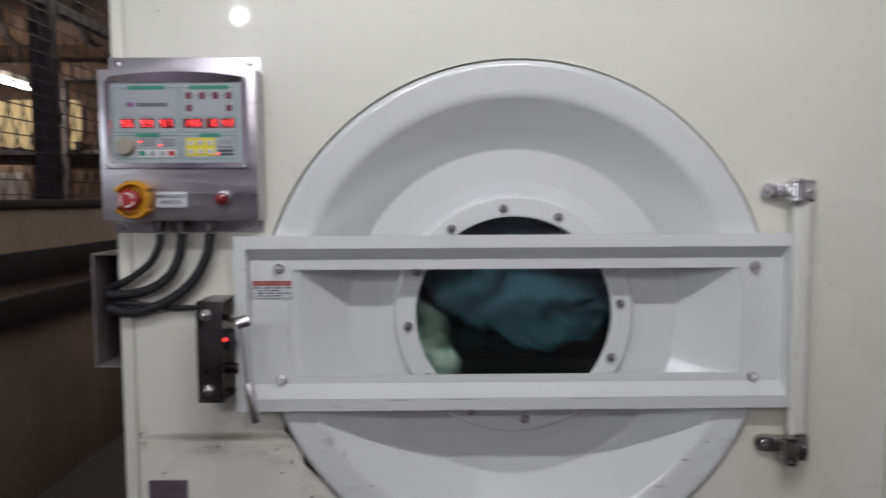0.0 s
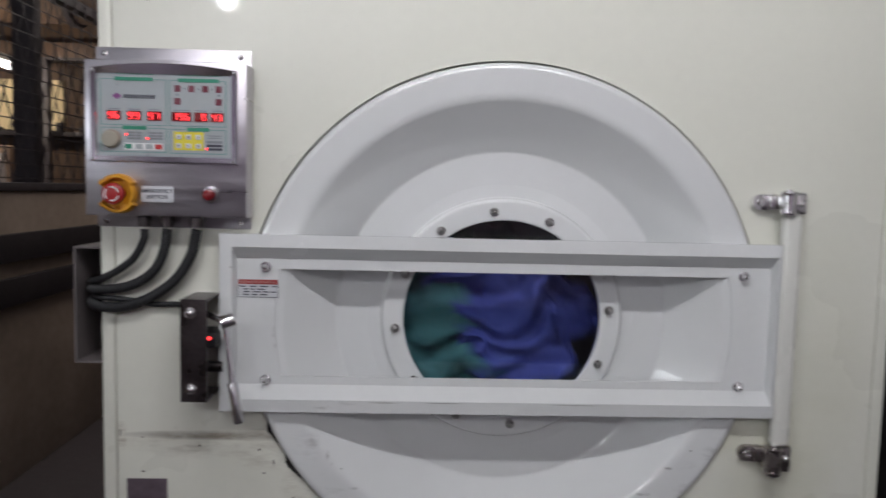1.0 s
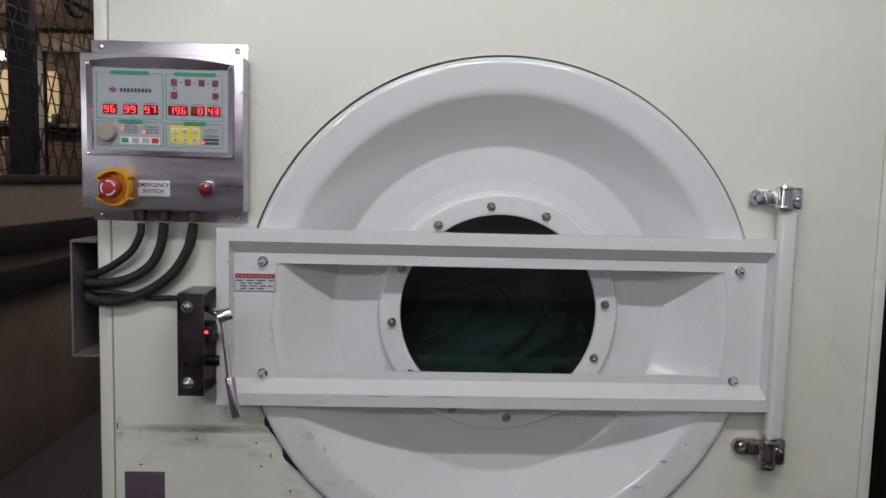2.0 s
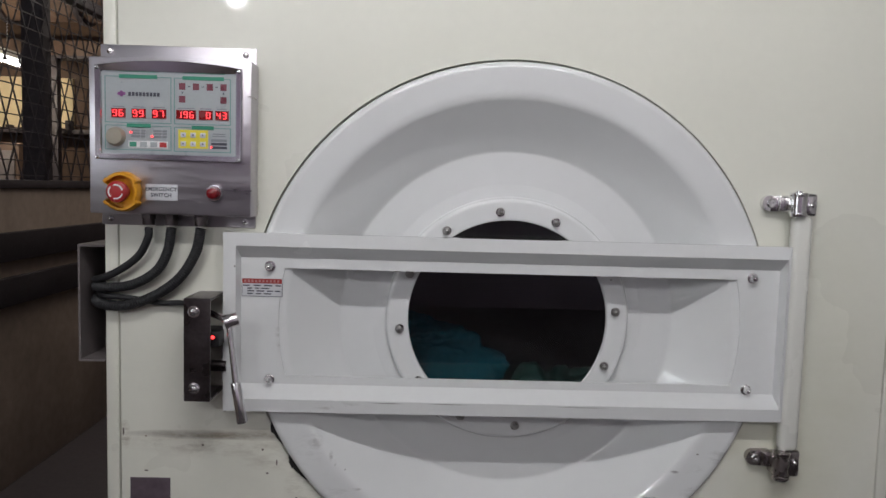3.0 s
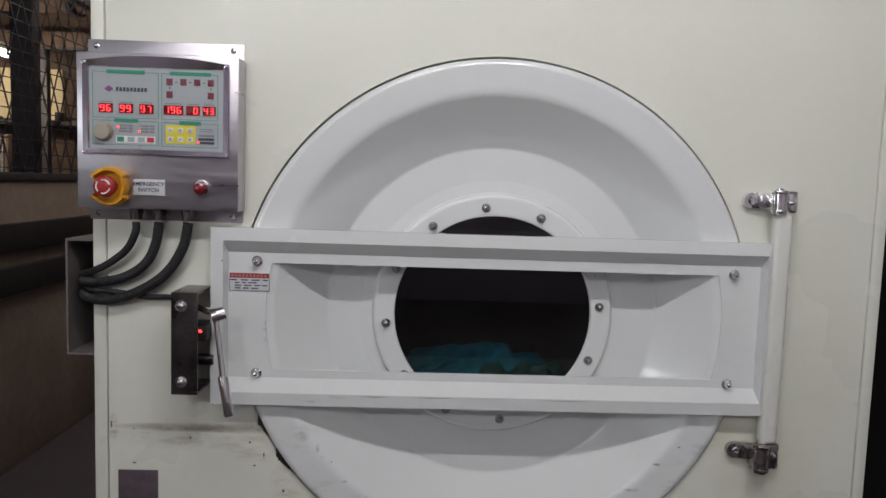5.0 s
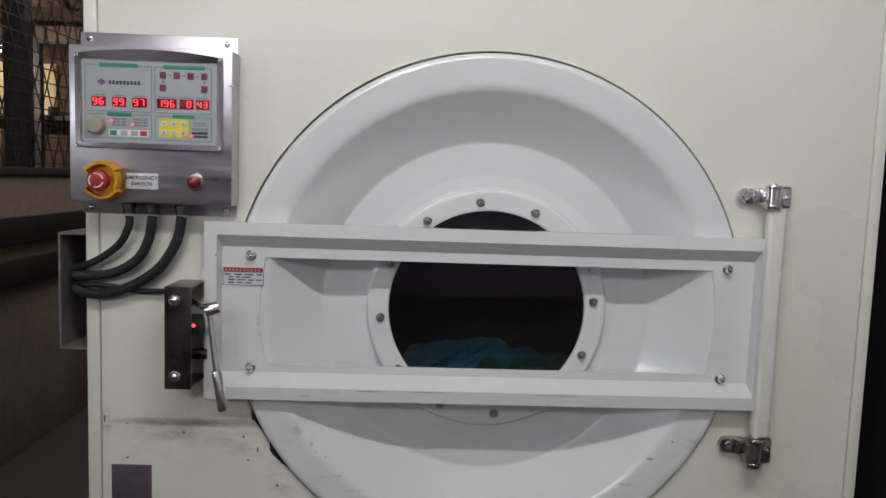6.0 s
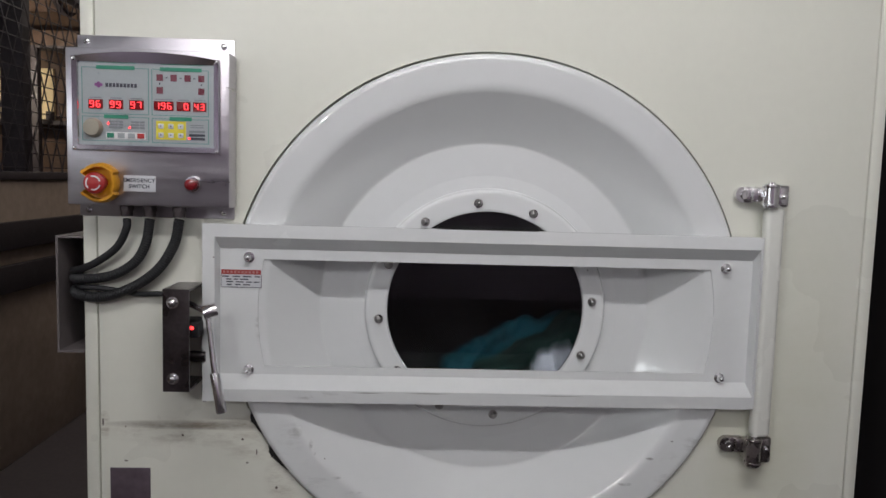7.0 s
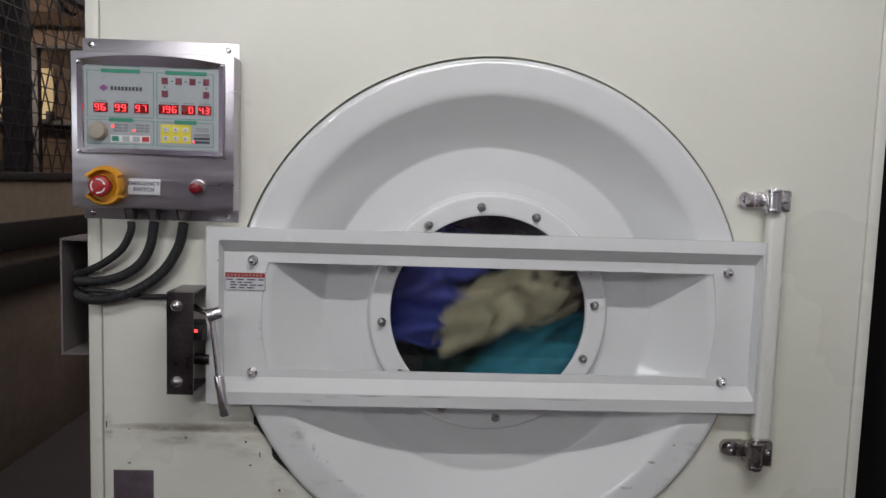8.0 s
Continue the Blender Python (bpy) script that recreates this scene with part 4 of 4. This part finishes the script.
# ---- laundry ----


def fabric(name, color):
    m = material(name, color, 0.85, var=0.2, scale=14, fine=120, bump=0.08)
    b = m.node_tree.nodes["Principled BSDF"]
    b.inputs["Specular IOR Level"].default_value = 0.15
    return m


def garment(name, color, size, seed, label, fold=0.42, freq=1.1, ragged=0.36):
    """A crumpled cloth bundle: a flattened lump drawn into long folds that fan from two pinches."""
    bm = bmesh.new()
    bmesh.ops.create_icosphere(bm, subdivisions=6, radius=1.0)
    rng = random.Random(seed)
    o = Vector((rng.uniform(-9, 9), rng.uniform(-9, 9), rng.uniform(-9, 9)))
    pinch = [Vector((rng.uniform(-1.3, 1.3), 0, rng.choice((-1, 1)) * rng.uniform(0.5, 1.1))) for _ in range(2)]
    run = rng.uniform(0, 3.14)
    for v in bm.verts:
        p = v.co.copy()
        flat = Vector((p.x, 0, p.z))
        w = noise.noise_vector(p * 0.9 + o) * 0.6
        # uneven outline
        d = 1 + ragged * noise.noise(flat * 1.3 + o) + 0.20 * noise.noise(flat * 3.3 + o) + 0.05 * noise.noise(flat * 9 + o)
        # folds with rounded backs and sharp valleys, drawn out along one direction
        q = flat + w * 1.5
        along, across = q.x * math.cos(run) + q.z * math.sin(run), q.z * math.cos(run) - q.x * math.sin(run)
        g = Vector((along * 0.45, 0.3 * p.y, across))
        big = abs(math.sin(across * 4.2 * freq + 2.2 * noise.noise(g * 1.3 + o) * 2 + 1.5 * w.x))
        fan = 0.0
        for i, c in enumerate(pinch):
            k = flat + w * 0.7 - c
            fan += abs(math.sin(math.atan2(k.z, k.x) * (3 + i) * freq + 2 * w.z)) * min(1.0, k.length * 0.6)
        mid = 1 - abs(noise.noise(Vector((along * 1.2, 0, across * 3.6)) * freq + o)) * 2.2
        fine = abs(noise.noise(Vector((along * 3.5, 0, across * 10)) * freq - o))
        f = 1.0 * (big - 0.6) + 0.55 * (fan - 0.6) + 0.5 * (mid - 0.5) + 0.35 * (fine - 0.2)
        y = p.y * size[1] * (0.7 + 0.35 * noise.noise(flat * 1.5 - o)) + (fold * 0.11 * f) * (-1 if p.y < 0 else 1) * (0.25 + 0.75 * abs(p.y))
        y = 0.085 * math.tanh(y / 0.085)
        v.co = Vector((p.x * size[0] * d, y, p.z * size[2] * d))
    ob = part(name, bm, fabric(name + "_cloth", color), None, "", 180)
    return tagged(ob, label, "laundry", "laundry in the drum")


TEAL = (0.011, 0.09, 0.125)
teal = garment("towel", TEAL, (0.17, 0.075, 0.10), 3, "crumpled teal cotton towel tumbling in the drum")
teal2 = garment("towel", (0.03, 0.095, 0.11), (0.19, 0.06, 0.125), 14, "grey-teal cotton towel tumbling in the drum")
blue = garment("sheet", (0.006, 0.15, 0.42), (0.21, 0.05, 0.135), 8, "bright blue sheet tumbling in the drum", 0.42)
violet = garment("gown", (0.032, 0.042, 0.19), (0.20, 0.05, 0.14), 21, "violet-blue gown tumbling in the drum")
pale = garment("cloth", (0.25, 0.35, 0.28), (0.15, 0.05, 0.095), 33, "pale green cloth tumbling in the drum", ragged=0.16)
white = garment("cloth", (0.40, 0.41, 0.47), (0.065, 0.04, 0.055), 41, "small white cloth tumbling in the drum")
sleeve = garment("sleeve", (0.2, 0.2, 0.25), (0.022, 0.02, 0.085), 47, "limp pale grey sleeve hanging in the drum")
beige = garment("cloth", (0.31, 0.27, 0.18), (0.17, 0.05, 0.06), 52, "beige cloth tumbling in the drum")
deep = garment("apron", (0.006, 0.026, 0.022), (0.20, 0.08, 0.14), 61, "dark green apron tumbling in the drum")


def tumble(ob, rows):
    """rows: t, x, z (from the door's centre), y, turn about the view axis, lean."""
    walk(ob, [(t, pose(x, y, DOOR_Z + z, lean, turn, 0)) for t, x, z, y, turn, lean in rows])


def motions():
    tumble(teal, [(0, 0.08, 0.05, 0.24, 20, 0), (0.15, 0.13, 0.0, 0.24, 45, 0), (0.4, 0.06, -0.07, 0.2, 70, 0), (0.6, 0.28, -0.30, 0.3, 100, 0), (0.9, 0.05, -0.40, 0.3, 150, 0), (1.2, 0.02, -0.13, 0.16, 190, 0), (1.6, 0.30, -0.30, 0.3, 240, 0), (2.0, -0.1, -0.40, 0.3, 300, 0),
                  (2.3, -0.09, -0.11, 0.17, 350, 0), (2.5, -0.02, -0.115, 0.18, 375, 0), (2.7, -0.14, -0.165, 0.44, 378, 0), (3.0, -0.13, -0.175, 0.47, 376, 0), (3.5, -0.12, -0.19, 0.47, 370, 0), (4.0, -0.07, -0.215, 0.47, 364, 0), (4.5, -0.01, -0.24, 0.46, 356, 0), (6.0, 0.0, -0.245, 0.46, 354, 0),
                  (6.6, 0.03, -0.235, 0.46, 346, 0), (7.0, 0.10, -0.20, 0.42, 330, 0), (7.2, 0.26, -0.12, 0.22, 300, 0), (7.4, 0.30, 0.10, 0.22, 260, 0), (7.5, 0.15, -0.09, 0.16, 235, 0), (7.7, -0.05, -0.13, 0.2, 195, 0), (8.0, 0.13, -0.13, 0.16, 150, 0)])
    tumble(teal2, [(0, 0.01, 0.06, 0.17, 10, 0), (0.15, 0.06, -0.02, 0.17, -20, 0), (0.4, 0.03, -0.08, 0.2, -50, 0), (0.7, 0.06, -0.2, 0.3, -80, 0), (0.9, -0.28, -0.12, 0.25, -120, 0), (1.0, -0.13, -0.07, 0.15, -140, 0), (1.2, -0.05, -0.10, 0.15, -165, 0), (1.6, 0.1, -0.40, 0.4, -220, 0), (2.3, -0.15, -0.45, 0.4, -260, 0), (3.5, -0.1, -0.49, 0.4, -262, 0), (6.6, 0.1, -0.49, 0.4, -262, 0),
                   (7.0, 0.30, -0.30, 0.3, -230, 0), (7.3, 0.28, 0.20, 0.3, -180, 0), (7.5, -0.19, -0.10, 0.16, -120, 0), (7.7, -0.30, -0.22, 0.3, -80, 0), (8.0, 0.0, -0.42, 0.3, -20, 0)])
    tumble(blue, [(0, -0.40, -0.10, 0.25, 0, 0), (0.2, -0.36, 0.05, 0.2, -30, 0), (0.4, -0.26, 0.0, 0.15, -50, 0), (0.5, -0.13, -0.01, 0.15, -65, 0), (0.6, 0.06, -0.23, 0.15, -85, 0), (0.8, 0.20, -0.38, 0.3, -120, 0), (1.2, -0.20, -0.42, 0.35, -180, 0), (1.8, 0.1, -0.42, 0.35, -260, 0), (2.2, -0.42, -0.15, 0.25, -320, 0),
                  (2.4, -0.27, -0.04, 0.15, -350, 0), (2.5, -0.13, -0.135, 0.15, -365, 0), (2.6, -0.07, -0.22, 0.15, -375, 0), (2.75, 0.0, -0.40, 0.25, -390, 0), (3.5, 0.05, -0.45, 0.35, -400, 0), (6.5, 0.1, -0.45, 0.35, -400, 0), (6.8, 0.40, -0.18, 0.25, -370, 0), (7.0, 0.34, 0.16, 0.16, -340, 0),
                  (7.1, 0.25, 0.10, 0.15, -320, 0), (7.2, 0.11, 0.07, 0.15, -290, 0), (7.3, 0.02, -0.01, 0.15, -262, 0), (7.4, -0.01, -0.13, 0.15, -245, 0), (7.5, -0.10, -0.28, 0.2, -220, 0), (7.7, -0.2, -0.42, 0.35, -180, 0), (8.0, 0.1, -0.46, 0.35, -120, 0)])
    tumble(violet, [(0, 0.20, -0.40, 0.35, 0, 0), (0.3, -0.25, -0.38, 0.3, 60, 0), (0.6, -0.42, 0.05, 0.25, 110, 0), (0.8, -0.20, 0.03, 0.16, 150, 0), (0.9, -0.04, 0.02, 0.15, 175, 0), (1.0, 0.03, -0.02, 0.15, 195, 0), (1.1, 0.12, -0.06, 0.15, 215, 0), (1.2, 0.24, -0.14, 0.2, 240, 0), (1.5, 0.2, -0.42, 0.35, 290, 0), (2.5, -0.2, -0.44, 0.4, 350, 0), (6.5, 0.2, -0.44, 0.4, 380, 0),
                    (7.2, 0.42, 0.05, 0.35, 330, 0), (7.6, 0.05, 0.42, 0.3, 270, 0), (7.8, -0.28, 0.20, 0.2, 220, 0), (8.0, -0.16, 0.06, 0.15, 190, 0)])
    tumble(pale, [(0, -0.215, -0.09, 0.15, 60, 0), (0.1, -0.13, -0.12, 0.15, 85, 0), (0.2, -0.10, -0.24, 0.16, 110, 0), (0.5, 0.1, -0.44, 0.35, 170, 0), (1.2, -0.3, -0.34, 0.4, 240, 0), (1.55, -0.38, 0.1, 0.3, 255, 0), (1.75, -0.12, 0.03, 0.17, 268, 0), (1.9, 0.06, -0.12, 0.17, 280, 0), (2.05, 0.2, -0.36, 0.3, 290, 0), (2.3, 0.2, -0.42, 0.45, 300, 0), (6.6, 0.2, -0.42, 0.45, 300, 0), (7.0, 0.42, 0.0, 0.35, 250, 0), (7.3, 0.30, 0.32, 0.3, 200, 0), (7.5, -0.03, 0.10, 0.27, 185, 0),
                  (7.6, 0.04, 0.05, 0.15, 180, 0), (7.7, 0.0, -0.03, 0.15, 177, 0), (7.8, -0.02, -0.09, 0.15, 174, 0), (8.0, -0.10, -0.30, 0.2, 160, 0)])
    tumble(white, [(0, -0.10, 0.34, 0.2, 0, 0), (0.1, -0.02, 0.20, 0.16, 30, 0), (0.2, 0.03, 0.07, 0.15, 60, 0), (0.3, 0.10, -0.09, 0.15, 90, 0), (0.4, 0.17, -0.28, 0.2, 120, 0), (0.8, -0.1, -0.44, 0.4, 180, 0), (1.2, -0.12, 0.05, 0.22, 240, 0), (1.6, 0.2, -0.40, 0.3, 310, 0), (2.5, 0.3, -0.34, 0.3, 350, 0), (6.6, 0.28, -0.30, 0.25, 350, 0),
                   (6.9, 0.20, -0.18, 0.16, 340, 0), (7.0, 0.165, -0.155, 0.17, 330, 0), (7.15, 0.26, 0.0, 0.2, 300, 0), (7.4, 0.36, -0.05, 0.2, 250, 0), (7.6, 0.1, 0.40, 0.3, 200, 0), (8.0, -0.40, -0.1, 0.3, 130, 0)])
    tumble(sleeve, [(0, 0.3, 0.30, 0.4, 0, 0), (1.2, -0.3, -0.30, 0.4, -60, 0), (2.5, -0.40, -0.1, 0.4, -30, 0), (6.4, -0.36, 0.05, 0.3, -30, 0), (6.6, -0.24, 0.05, 0.2, -25, 0), (6.7, -0.15, 0.05, 0.15, -15, 0), (6.8, -0.07, 0.06, 0.15, -30, 0), (6.9, 0.05, 0.12, 0.15, -45, 0), (7.0, 0.16, 0.26, 0.2, -70, 0), (7.4, 0.40, -0.1, 0.4, -140, 0), (8.0, 0.0, -0.45, 0.45, -200, 0)])
    tumble(beige, [(0, 0.1, -0.45, 0.4, 0, 0), (1.0, 0.22, 0.17, 0.25, 30, 0), (1.1, 0.17, 0.02, 0.2, 40, 0), (1.25, 0.14, -0.1, 0.22, 60, 0), (1.6, 0.0, -0.45, 0.4, 110, 0), (3, 0.2, -0.44, 0.5, 150, 0), (6.6, 0.2, -0.44, 0.5, 150, 0), (7.2, 0.40, 0.15, 0.4, 90, 0), (7.6, 0.25, 0.35, 0.3, 40, 0), (7.8, 0.12, 0.16, 0.2, 5, 0), (8.0, 0.04, 0.0, 0.15, -20, 0)])
    tumble(deep, [(0, 0.0, 0.0, 0.36, 0, 0), (0.5, 0.03, -0.02, 0.34, -40, 0), (1.0, -0.03, -0.03, 0.34, -85, 0), (1.6, 0.05, -0.2, 0.4, -150, 0), (2.3, 0.03, -0.06, 0.32, -205, 0), (2.5, 0.05, -0.08, 0.32, -220, 0), (2.8, 0.10, -0.29, 0.24, -232, 0), (3.5, 0.10, -0.31, 0.24, -235, 0), (4.5, 0.07, -0.315, 0.24, -240, 0), (6.6, 0.09, -0.315, 0.24, -240, 0), (7.1, 0.20, -0.20, 0.34, -200, 0), (7.4, 0.06, -0.16, 0.22, -150, 0), (7.5, -0.01, -0.13, 0.18, -130, 0), (7.6, 0.03, -0.02, 0.3, -110, 0), (8.0, 0.0, -0.03, 0.3, -60, 0)])


motions()
